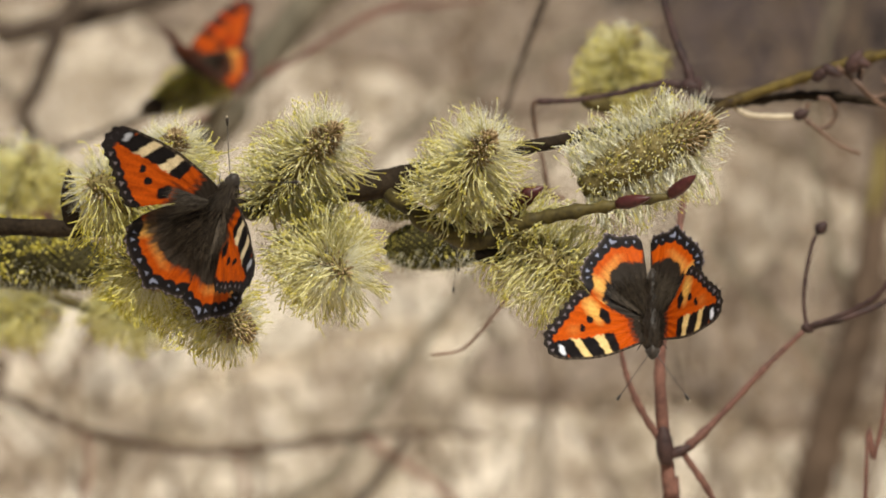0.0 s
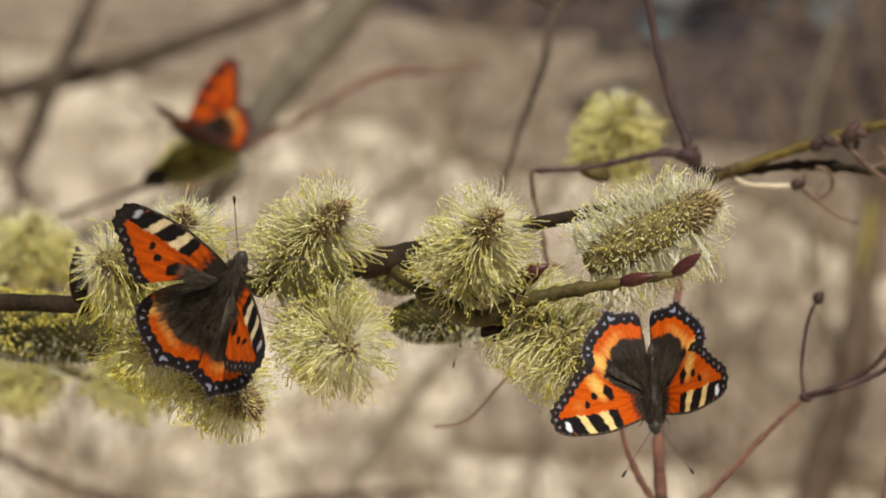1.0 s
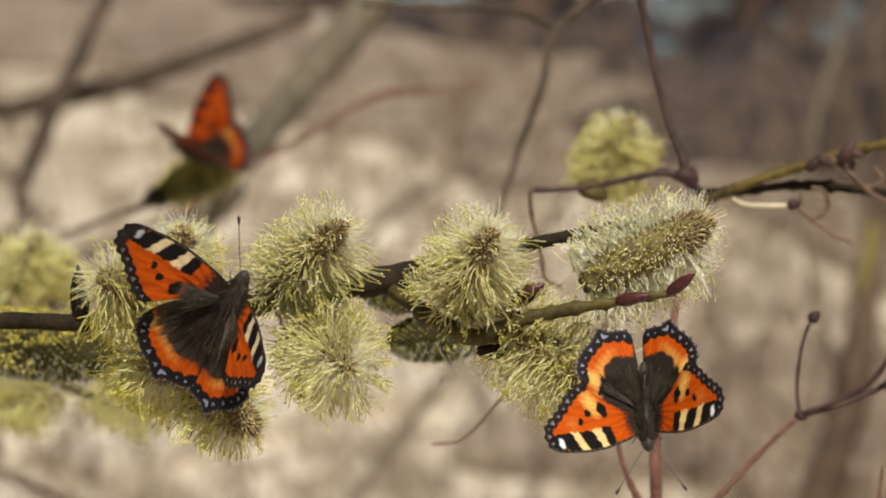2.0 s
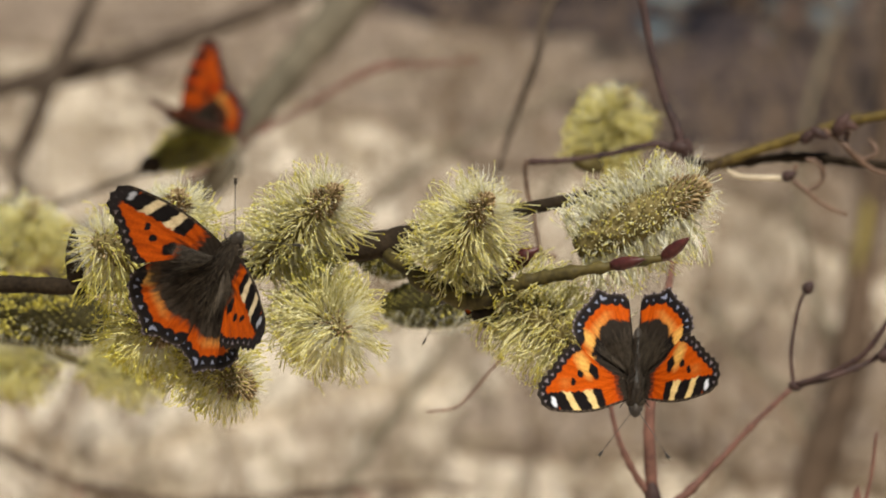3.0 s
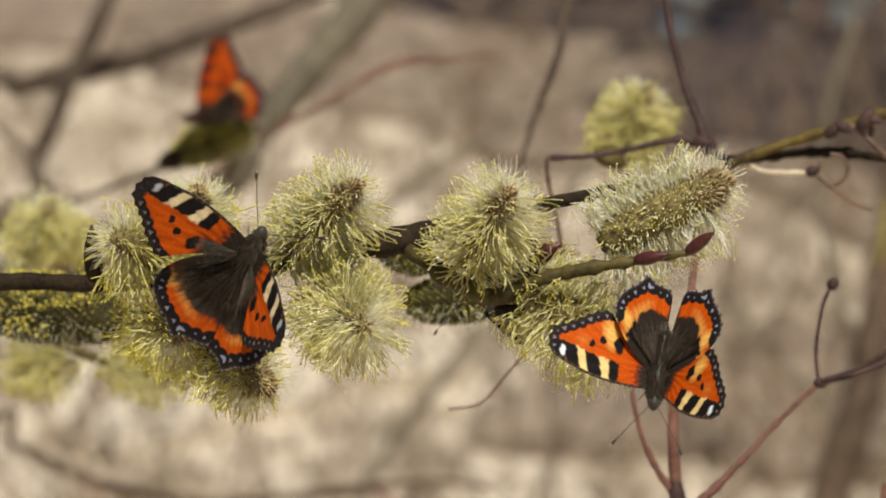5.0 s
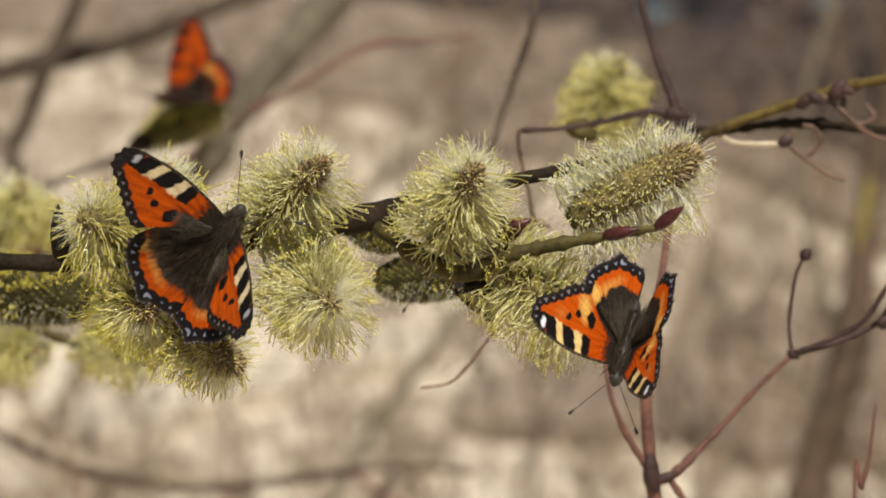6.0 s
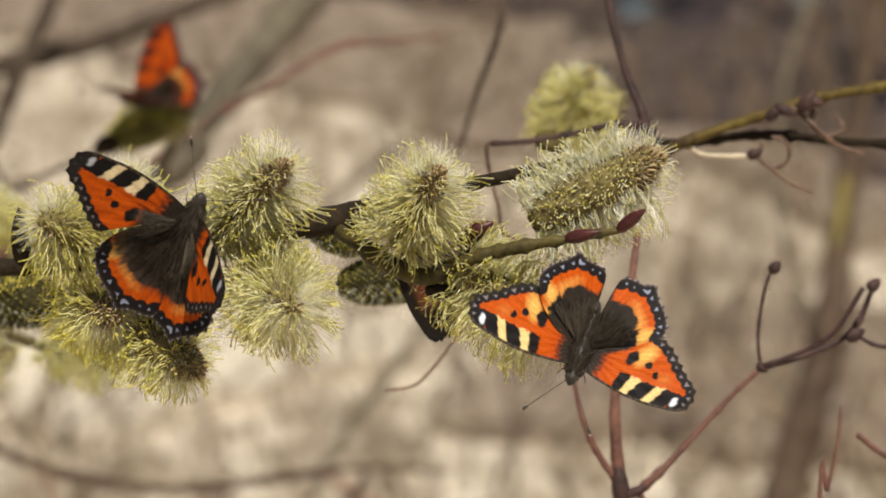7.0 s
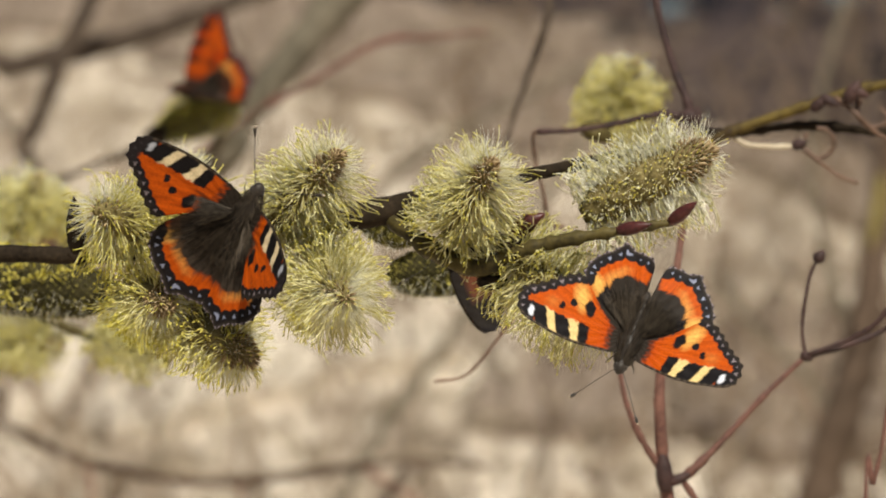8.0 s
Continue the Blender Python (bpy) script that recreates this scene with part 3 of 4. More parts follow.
def bud(parent, base, tip, thick, seed, name="bud", material=BUD, label="dark red pointed bud"):
    prof = [(0, thick * 0.55), (0.12, thick * 0.85), (0.35, thick), (0.6, thick * 0.86), (0.82, thick * 0.5), (1.0, thick * 0.06)]
    v, f = lathe(at(*base), at(*tip), prof, 12, 0.03, 16, seed)
    return mesh_part(name, v, f, material, parent, label)


STEM = [(-136.7, 0.1, 22, 2.45), (-114.4, 3.6, 20, 2.08), (-95.8, 4.8, 18, 1.96), (-81.1, 4.4, 18, 1.96), (-65.3, 5.3, 18, 2.08), (-47, 8.4, 20, 2.2), (-27.5, 12.0, 22, 2.9), (-12.8, 14.2, 24, 3.2), (-3, 16.9, 25, 2.6), (9.4, 20.3, 27, 1.85), (21.8, 22.9, 30, 1.48), (31.8, 25, 34, 1.49), (45.9, 28.4, 45, 1.26)]
branch = thing("willow_branch", at(-420, ground_v(30), 30), "flowering willow branch crowded with yellow catkins", "branch")
limb("stem", from_ground(STEM, -420, 9), BARK_DARK, branch, "dark brown bark", 7, 12, 0.05, 0.2, 4)
limb("shoot", [(-11.5, 11.7, 18, 1.59), (-1.7, 5, 8, 1.94), (6.7, 1.6, 2, 2.04), (13.9, 4.4, -2, 1.56), (21, 6.6, -4, 1.43), (29.3, 8.2, -6, 1.31), (36.5, 9.3, -7, 1.07), (43.6, 10.5, -8, 0.95), (48.9, 11.3, -8, 0.71)], BARK_OLIVE, branch, "olive-green young shoot", 6, 10, 0.12, 0.4, 6)
limb("shoot", [(-62.5, 5, 22, 0.98), (-59.3, -1.1, 17, 0.85), (-57.9, -5.9, 10, 0.73), (-57.3, -8.1, 7, 0.6)], BARK_OLIVE, branch, "olive-green young shoot", 5, 9)
limb("shoot", [(-44.5, 8.7, 18, 1.22), (-40.4, 7.4, 8, 1.21), (-36.6, 9.2, 4, 1.08)], BARK_OLIVE, branch, "olive-green young shoot", 5, 9)
bud(branch, (36.4, 9.4, -9), (43.6, 10.8, -12), 1.5, 3)
bud(branch, (47.5, 11.2, -10), (53, 15.5, -14), 1.5, 4)
bud(branch, (-79.4, 5, 8), (-79.6, 17, 2), 2.2, 6, "bud_scale", BARK_DARK, "dark shed bud scale at a catkin's foot")
bud(branch, (14.2, 9.2, 6), (21.4, 13.2, 3), 2.3, 10, "bud_scale", BUD, "dark brown shed bud scale")
bud(branch, (7, -1.1, 2), (14.6, -1.7, 4), 2.0, 8, "bud", BARK_DARK, "dark brown bud")

catkin(branch, (-39, 9.4, 8), (-22.2, 25.5, -12), 3.3, 9.6, 1300, 11, "open catkin pointing upward, cream filaments", front=0.6, gold=0.25, rim=ANTHER_PALE)
catkin(branch, (0.5, 8.3, 8), (9.9, 23.8, -13), 3.2, 10.3, 1264, 12, "round open catkin with white and yellow stamens", front=0.4, rim=ANTHER_PALE)
catkin(branch, (29.6, 13.1, 4), (56.8, 27.1, -4), 5.0, 9.4, 1700, 13, "long open catkin with brownish core and white fringe", forward=0.4, front=0.85, thin=0.25, gold=0.12, rim=ANTHER_PALE, thread=FILAMENT_WHITE)
catkin(branch, (-28.9, 1.6, 10), (-20.5, -5.1, -17), 3.2, 10.8, 1450, 14, "large round open catkin, pale yellow, facing outward", front=0.3, gold=0.3, brown=50, rim=ANTHER_PALE)
catkin(branch, (-64.1, 9.6, 10), (-74.4, 14.2, -6), 3.6, 9.4, 640, 15, "open catkin beside the dark stem", front=0.1, thin=0.4, gold=0.6, droop=0.45, brown=20, silk=1300, thread=FILAMENT_YELLOW)
catkin(branch, (-58.9, -7.1, 6), (-40.7, -18, -8), 4.2, 7.3, 1264, 16, "drooping yellow-green open catkin below a butterfly", front=0.5, gold=0.5, thread=FILAMENT_YELLOW)
catkin(branch, (-59.4, 11.7, 14), (-57, 24.5, 6), 3.2, 8.2, 909, 17, "open catkin behind a butterfly's wing")
catkin(branch, (14.6, 4.3, 4), (35.5, -13.0, -1), 3.8, 10.8, 1750, 18, "large greenish-yellow open catkin under the shoot", front=0.3, gold=0.25, rim=ANTHER_PALE)
catkin(branch, (-67.5, -1.0, 12), (-59.0, -6.5, -6), 3.6, 8.6, 900, 19, "yellow-green open catkin with a dark heart under a wing", front=0.35, thin=0.5, gold=0.6, silk=1600, thread=FILAMENT_YELLOW)
closed_catkin(branch, (8.8, 1.7, 112), (-13.9, 0.1, 110), 5.5, 21, "half-open dark green catkin with silvery down", 950, 60)
closed_catkin(branch, (-116, -1.5, 142), (-78.1, -4.2, 134), 7.1, 22, "half-open dark olive catkin with silvery down", 1200, 800, ANTHER_OLIVE)
closed_catkin(branch, (-19.2, 14.8, 110), (-6.5, 9.2, 106), 4.6, 23, "closed olive catkin behind the stem", 300, 0)

sprig = thing("willow_sprig", at(-400, ground_v(375), 375), "willow sprig with soft yellow catkins behind the branch", "branch")
limb("stem", from_ground([(-162.8, -9.8, 370, 1.99), (-138.6, -4.8, 360, 1.81), (-121.7, -9.7, 355, 1.64), (-103.3, -17, 350, 1.47), (-85.1, -21.8, 345, 1.14)], -400, 8), BARK_OLIVE, sprig)
limb("twig", [(-138.6, -4.8, 360, 1.48), (-130.4, 6.7, 360, 1.31), (-123.6, 16.6, 358, 1.15)], BARK_OLIVE, sprig)
catkin(sprig, (-126.8, 12.5, 365), (-118.6, 29.4, 360), 2.0, 9.8, 1400, 31, "soft yellow open catkin", gold=0.35, rim=ANTHER_PALE, thread=FILAMENT_SOFT)
catkin(sprig, (-116.9, 16.8, 375), (-110.3, 23.4, 375), 1.8, 8.0, 900, 34, "small yellow open catkin", thread=FILAMENT_SOFT)
catkin(sprig, (-130.4, -17.1, 360), (-111.9, -19.8, 355), 2.0, 9.4, 1300, 32, "soft yellow open catkin", gold=0.35, rim=ANTHER_PALE, thread=FILAMENT_SOFT)
catkin(sprig, (-99.9, -13.5, 352), (-79.9, -23.2, 346), 2.1, 10.0, 1300, 33, "soft yellow open catkin", gold=0.35, rim=ANTHER_PALE, thread=FILAMENT_SOFT)

# ---- the twigs behind, which sway on their own
side_branch = thing("willow_side_branch", at(520, ground_v(225), 225), "yellow-green willow branch with dry curled tendrils", "branch")
limb("stem", from_ground([(247, 59.2, 195, 1.73), (196.6, 60.6, 195, 1.73), (153.5, 57, 195, 1.58), (137.5, 53.9, 194, 1.58), (123, 51, 193, 1.44), (111.2, 49.2, 190, 1.29), (102.5, 47.1, 189, 1.43), (91, 43.4, 188, 1.29), (79.5, 39.5, 187, 1.29), (72.3, 36.9, 186, 1.29), (66.5, 33.5, 185, 1.28), (57.9, 27.9, 184, 1.14)], 520, 9), BARK_YELLOW, side_branch, "yellow-green bark", 7, 10, 0.08, 0.3, 5)
limb("twig", [(62.9, 40.1, 185, 1.43), (61.6, 45.9, 186, 1.14), (58.8, 53.1, 188, 1), (55.6, 64.6, 190, 1), (52.6, 80.6, 193, 1.01), (48.4, 100.9, 195, 1.01)], BARK_PURPLE, side_branch, "dark purple-brown twig", 6, 9)
limb("twig", [(64.4, 38.7, 185, 1.28), (57.9, 41.8, 185, 1), (52.2, 41.2, 185, 0.86), (42.3, 39, 186, 0.71), (32.3, 37.6, 186, 0.71), (23.7, 37.3, 187, 0.71)], BARK_PURPLE, side_branch, "thin dark twig", 6, 8)
limb("tendril", [(23.7, 37.6, 187, 0.71), (22.7, 35.9, 187, 0.57), (23.5, 29.5, 188, 0.5), (25.5, 21.6, 189, 0.5), (26.9, 14.5, 190, 0.57), (31, 12.8, 191, 0.43)], TENDRIL, side_branch, "dry brown tendril", 6, 7)
limb("twig", [(64.4, 37.6, 186, 1.14), (74, 37.1, 190, 1), (88.5, 38.9, 193, 1.29), (100.1, 38.7, 194, 1.29), (111.7, 37.3, 195, 1.15), (132, 36.2, 196, 1.15)], BARK_DARK, side_branch, "dark dry twig", 6, 8, 0.12, 0.4)
limb("tendril", [(73.8, 35.9, 188, 0.72), (77.9, 33.8, 185, 0.57), (87.9, 33.5, 185, 0.57), (91.6, 35.1, 186, 0.71)], STRAW_LEAF, side_branch, "bleached dry stalk", 5, 8)
limb("tendril", [(95.3 + 3.85 * math.cos(a), 34.4 + 3.85 * math.sin(a), 185, 0.52) for a in np.linspace(2.4, 8.0, 9)], TENDRIL, side_branch, "curled dry tendril", 5, 7)
limb("tendril", [(90.5, 33.7, 185, 0.71), (95, 29.8, 184, 0.57), (100, 26.1, 184, 0.43), (105.2, 24.1, 184, 0.5)], TENDRIL, side_branch, "dry brown tendril", 5, 7)
limb("tendril", [(105.9, 45.9, 187, 0.86), (105, 41.5, 185, 0.71), (108.5, 38.4, 184, 0.57), (112.8, 40.1, 184, 0.57), (110.8, 43.7, 185, 0.43)], TENDRIL, side_branch, "dry brown tendril", 6, 7)
limb("tendril", [(99.5, 46.2, 187, 0.57), (105, 41.5, 184, 0.57), (110.7, 36.4, 184, 0.57), (117.8, 33.7, 184, 0.43)], TENDRIL, side_branch, "dry brown tendril", 6, 7)
for k, (b, t, r) in enumerate((((102.1, 44.6, 184), (105.6, 50.3, 182), 2.0), ((93.7, 42.7, 186), (97.3, 46.1, 184), 1.6), ((102.8, 48.1, 184), (107.9, 46, 182), 1.7), ((95.8, 46.1, 185), (100.6, 43.5, 183), 1.5), ((88.6, 33.3, 185), (92.4, 34.9, 184), 1.5), ((63.9, 37.8, 184), (64.3, 43.7, 182), 1.7), ((60, 41.5, 184), (65.8, 40.3, 182), 1.8))):
    bud(side_branch, b, t, r, 40 + k, "bud", BARK_PURPLE, "dry dark bud")
catkin(side_branch, (45.5, 43.0, 330), (54.6, 61.5, 326), 3.0, 9.4, 1900, 35, "yellow-rimmed open catkin", forward=0.35, gold=0.35, brown=60, tuft=0.5, rim=ANTHER_PALE)
bud(side_branch, (38.3, 35.4, 194), (40, 40.4, 193), 4.6, 50, "bract", BARK_OLIVE, "brown bract under the catkin")

red_twig = thing("red_twig", at(70, ground_v(135), 135), "red-brown forked twig with small knobbly buds", "twig")
limb("stem", from_ground([(56.1, -76.3, 135, 1.78), (54.9, -59.9, 134, 1.77), (53.7, -48.9, 133, 1.77), (52.5, -38, 131, 1.5), (52.2, -27.1, 130, 1.36), (53.6, -13.5, 131, 1.09), (56.4, 1.5, 133, 0.95), (58.5, 15.2, 136, 0.82)], 70, 5), BARK_RED, red_twig, "", 7, 10, 0.05, 0.12, 8)
limb("twig", [(52.6, -46.2, 132, 1.09), (48.4, -40, 131, 0.82), (44.6, -31.8, 130, 0.68), (42.6, -23, 130, 0.54), (41.6, -13.5, 131, 0.41)], BARK_RED, red_twig, "", 6, 8)
limb("twig", [(54, -48.9, 133, 1.09), (58.3, -48.2, 132, 1.09), (67.6, -39.4, 133, 0.82), (77.2, -29.2, 134, 0.68), (87.8, -19.1, 135, 0.68)], BARK_RED, red_twig, "", 6, 8)
limb("twig", [(57.3, -48.2, 132, 0.95), (61, -53.7, 132, 0.82), (66.3, -61.9, 133, 0.68), (71.7, -70.8, 133, 0.55)], BARK_RED, red_twig, "", 6, 8)
limb("twig", [(87.8, -19.1, 135, 0.55), (87.1, -12.2, 135, 0.41), (88, -4, 135, 0.48), (89.6, 2.2, 135, 0.41), (91.5, 5.3, 135, 0.41)], BARK_PURPLE, red_twig, "", 6, 8)
limb("twig", [(87.8, -19.1, 135, 0.82), (97.9, -16.5, 136, 0.68), (107.5, -12.5, 137, 0.68), (111.8, -8.1, 138, 0.82), (115.6, 0.7, 138, 0.55)], BARK_PURPLE, red_twig, "", 6, 8)
limb("twig", [(88.2, -18.7, 134, 0.68), (99, -14.6, 133, 0.55), (105.6, -10.1, 131, 0.68), (112.3, 0.1, 130, 0.54)], BARK_PURPLE, red_twig, "", 6, 8)
limb("twig", [(110.9, -11.5, 136, 0.55), (117, -14.2, 136, 0.55), (125.2, -13.5, 136, 0.41)], BARK_PURPLE, red_twig, "", 6, 8)
for k, (b, t, r) in enumerate((((90.4, 4, 135), (92.5, 6.7, 134), 1.6), ((86.9, -18.3, 135), (89.5, -20.1, 134), 1.3), ((108.8, -12.2, 136), (113.2, -10.1, 136), 1.8), ((114, -0.5, 136), (117, 2.2, 136), 1.6), ((53.9, -51.9, 132), (52.7, -41, 131), 2.25), ((54.7, -49.7, 131), (59.9, -47.2, 131), 1.35))):
    bud(red_twig, b, t, r, 60 + k, "bud", BARK_PURPLE, "dark dry knob")

thin_twig = thing("thin_red_twig", at(92, ground_v(130), 130), "thin bare red twig", "twig")
limb("stem", from_ground([(101.4, -62.4, 130, 0.54), (103.6, -50.4, 130, 0.54), (105.8, -40.7, 130, 0.48), (107.1, -29.8, 130, 0.34)], 92, 2.2), BARK_RED, thin_twig)
limb("twig", [(100.1, -70.6, 130, 0.68), (124.5, -47.5, 130, 0.68), (116.4, -41.3, 130, 0.68), (110.9, -36.8, 130, 0.82)], BARK_RED, thin_twig)
curl = thing("curled_twiglet", at(25, -14, 40), "thin pale dry curled twiglet", "twig")
limb("stem", [(15.4, -10.1, 60, 0.32), (12.8, -15.1, 130, 0.34), (9.2, -20.5, 160, 0.35), (4.4, -25.4, 180, 0.31), (-2.7, -26.8, 190, 0.29)], BARK_TWIG, curl)

back_branch = thing("willow_back_branch", at(-500, ground_v(810), 810), "blurred willow branch with one olive catkin behind", "branch")
limb("stem", from_ground([(-218.5, 28.7, 1131, 1.55), (-182.3, 40, 1073, 1.26), (-143.5, 48.9, 957, 1.19), (-110.7, 54.1, 812, 1.32), (-88.2, 61.3, 800.4, 1.53), (-79.2, 69.8, 794.6, 1.31)], -500, 12), BARK_GREY, back_branch)
closed_catkin(back_branch, (-79.4, 68.2, 790.2), (-111.4, 54.4, 783), 7.8, 24, "yellow-green half-open catkin", 900, 500, ANTHER)
bud(back_branch, (-106.5, 55.4, 783), (-115.8, 52.6, 777.2), 4.4, 70, "bud_scale", BARK_DARK, "dark shed bud scale")
limb("shoot", [(-77.5, 70.5, 790, 1.9), (-79.5, 66, 792, 2.3), (-84, 58.5, 795, 2.6), (-90, 47, 800, 2.9), (-97, 31, 806, 3.2)], BARK_PALE, back_branch, "pale olive shoot", 5, 9)


# ---- the butterflies
ORANGE, DEEP, YELLOW = np.array((0.58, 0.088, 0.003)), np.array((0.43, 0.045, 0.003)), np.array((0.84, 0.60, 0.25))
AMBER = np.array((0.86, 0.47, 0.11))
BLACK, BROWN, PALE = np.array((0.010, 0.008, 0.008)), np.array((0.024, 0.018, 0.013)), np.array((0.22, 0.18, 0.19))
BLUE, WHITE = np.array((0.30, 0.32, 0.43)), np.array((0.85, 0.86, 0.92))

# Half outlines in mm, from the root round the tip, the outer margin and back; the body's axis is x = 0
FORE = [(1.2, 5.0), (4.4, 5.8), (7.8, 6.2), (11.8, 6.5), (15.8, 6.2), (19.6, 5.5), (22.6, 4.7), (24.5, 3.6), (25.3, 1.8), (25.3, -0.2), (24.5, -1.8), (22.8, -2.9), (20.8, -4.1), (18.9, -5.6), (17.0, -7.0), (15.0, -8.0), (13.3, -8.3), (12.2, -7.2), (9.4, -4.4), (6.0, -1.4), (2.2, 1.4)]
HIND = [(0.8, 1.0), (4.0, 0.8), (8.0, -0.9), (11.6, -3.6), (14.2, -7.0), (14.6, -9.4), (13.8, -11.6), (12.3, -13.6), (10.6, -15.2), (8.5, -17.9), (6.6, -17.2), (4.6, -17.3), (2.7, -17.3), (1.3, -16.4), (0.8, -13.0), (0.5, -8.0), (0.5, -3.0)]


def wobble(x, y, k=1.0):
    return (np.sin(x * 2.1 * k + 1.3 * np.sin(y * 1.7 * k)) + 0.6 * np.sin(y * 3.7 * k + x * 1.1) + 0.4 * np.sin((x + y) * 6.1 * k)) / 2.0


def blend(col, paint, amount):
    a = np.clip(amount, 0, 1)[:, None]
    return col * (1 - a) + paint * a


def inside(x, y, cx, cy, rx, ry, soft=0.25, turn=0.0):
    c, s = math.cos(turn), math.sin(turn)
    dx, dy = (x - cx) * c + (y - cy) * s, -(x - cx) * s + (y - cy) * c
    d = np.sqrt((dx / rx) ** 2 + (dy / ry) ** 2)
    return (1 - d) / soft + 0.5


def near(x, y, line):
    """Distance to a line of points and the way along it."""
    run = np.concatenate([[0], np.cumsum(np.hypot(*np.diff(line, axis=0).T))])
    d = np.hypot(x[:, None] - line[None, :, 0], y[:, None] - line[None, :, 1])
    k = d.argmin(1)
    return d[np.arange(len(x)), k], run[k]


def rays(col, x, y, root, count, depth):
    """Rows of scales and raised veins that run out from the root."""
    a, r = np.arctan2(y - root, x), np.hypot(x, y - root)
    fine = 0.5 + 0.5 * np.sin(a * count + 0.8 * np.sin(r * 1.1) + 0.6 * wobble(x, y))
    vein = np.clip(1 - np.abs(np.sin(a * count / 9 + 0.4)) * r / 1.1, 0, 1)
    return col * (1 - depth * fine * np.clip(r / 6, 0, 1) - 0.35 * vein * np.clip(r / 8, 0, 1))[:, None]


def lunules(run, d, gap, mid, wide, tall):
    """A row of small wedges along the margin, points inward."""
    k = np.floor(run / gap)
    size = 0.85 + 0.25 * np.sin(k * 2.4)
    side = np.abs(run % gap - gap / 2 - 0.08 * np.sin(k * 5.1))
    deep = (d - mid) / (tall * size)
    notch = np.clip(1 - side / (wide * 0.45), 0, 1) * np.clip(-deep, 0, 1) * 0.9
    return np.minimum((wide * size * np.clip(0.62 - deep * 0.62, 0, 1) - side) / 0.14, (1 - np.abs(deep)) / 0.3) - 2 * notch


def fore_scales(x, y, margin, pale=YELLOW, spot=WHITE, patch=AMBER):
    wx, wy = x + 0.20 * wobble(x, y), y + 0.20 * wobble(y + 5, x)
    col = np.repeat(ORANGE[None], len(x), 0)
    col = blend(col, DEEP, (7.5 - x) / 5)
    col = blend(col, patch, 0.95 * inside(wx, wy, 12.3, -3.6, 1.6, 2.9, 0.9, 0.35))
    col = blend(col, patch, 0.15 * inside(wx, wy, 18.0, -0.6, 1.6, 1.2, 0.9))
    col = rays(col, x, y, 3.0, 78, 0.16)
    tilt = 0.05 + 0.33 * np.clip((wx - 10.0) / 3.2, 0, 1)
    bar = wx + tilt * (wy - 4.0)
    foot = np.interp(x, [7, 10, 13, 17, 21], [2.1, 1.8, 1.7, 1.5, 0.6]) + 0.25 * wobble(x * 1.3, y)
    lane = (wy - foot) / 0.3
    for a, b, paint in ((11.1, 13.5, pale), (16.1, 18.5, pale), (9.0, 11.2, BLACK), (13.2, 16.4, BLACK), (18.2, 21.2, BLACK)):
        col = blend(col, paint, np.minimum(lane, np.minimum(bar - a, b - bar) / 0.25 + 0.5))
    for cx, cy, rx, ry, turn in ((10.0, -1.7, 1.15, 1.75, 0.25), (13.8, -1.9, 0.72, 0.95, 0.2), (16.0, -0.5, 0.62, 0.80, 0.0)):
        col = blend(col, BLACK, inside(wx, wy, cx, cy, rx, ry, 0.2, turn))
    d, run = near(x, y, margin)
    edge = 1.85 + 0.28 * np.abs(np.sin(run * 1.5)) + 0.15 * wobble(x, y)
    col = blend(col, BLACK * 1.5, (edge - d) / 0.25 + 0.5)
    col = blend(col, BLACK, np.minimum((wx - 21.0) / 0.4, (wy - 0.6) / 0.5))
    col = blend(col, BROWN * 1.4, np.minimum((0.75 + 0.2 * np.sin(run * 5.8) - d) / 0.2, 0.6))
    col = blend(col, PALE * 1.3, 0.85 * np.clip(lunules(run, d, 2.1, 1.15, 0.55, 0.55), 0, 1))
    col = blend(col, spot, inside(wx, wy, 22.1, 2.9, 0.58, 1.05, 0.55, 0.25))
    top = np.interp(x, [p[0] for p in FORE[:8]], [p[1] for p in FORE[:8]])
    fringe = 0.5 + 0.5 * np.sin(x * 4.3)
    col = blend(col, BROWN * (1.0 + 2.6 * fringe[:, None]), (0.55 - (top - y)) / 0.2 + 0.3)
    hairy = (5.0 - np.hypot(x - 0.8, (y - 2.6) * 0.8)) / 1.6 + 0.3 * wobble(x * 2, y * 2)
    col = blend(col, BROWN * 1.2, hairy)
    under = np.interp(x, [0, 4, 8, 12], [2.4, 1.0, -2.2, -7.0]) + 0.4 * wobble(x * 2, y * 2)
    return blend(col, BROWN * 1.2, np.minimum((under - y) / 0.9, (9.5 - x) / 1.5))


def shaded_fore(x, y, margin):
    """A forewing with no cream between the black marks; shade, edge-on to the sun, is in its colour."""
    return fore_scales(x, y, margin, DEEP * 1.1, DEEP, DEEP * 1.1) * 0.7 + np.array((0.15, 0.026, 0.006)) * 0.3


def shaded_hind(x, y, margin):
    # The same shade mixed into the hindwing's colour
    return hind_scales(x, y, margin) * 0.7 + np.array((0.13, 0.026, 0.008)) * 0.3


def dusky(col, x, y, reach, soft, top, root):
    """Long brown hair scales that run out from the wing's root; the wing's shade is painted in too."""
    r, a = np.hypot(x - 0.8, y - root), np.arctan2(y - root, x)
    streak = np.sin(a * 46 + 0.5 * r) * 0.5 + np.sin(a * 91 - r) * 0.35 + 0.5 * wobble(a * 14, r * 0.4)
    hair = BROWN[None] * (1.6 + 0.7 * streak[:, None])
    return blend(col * 0.86, hair, np.minimum(np.minimum((reach - r) / soft + 0.35 * streak, (top - y) / 0.9), 0.95))


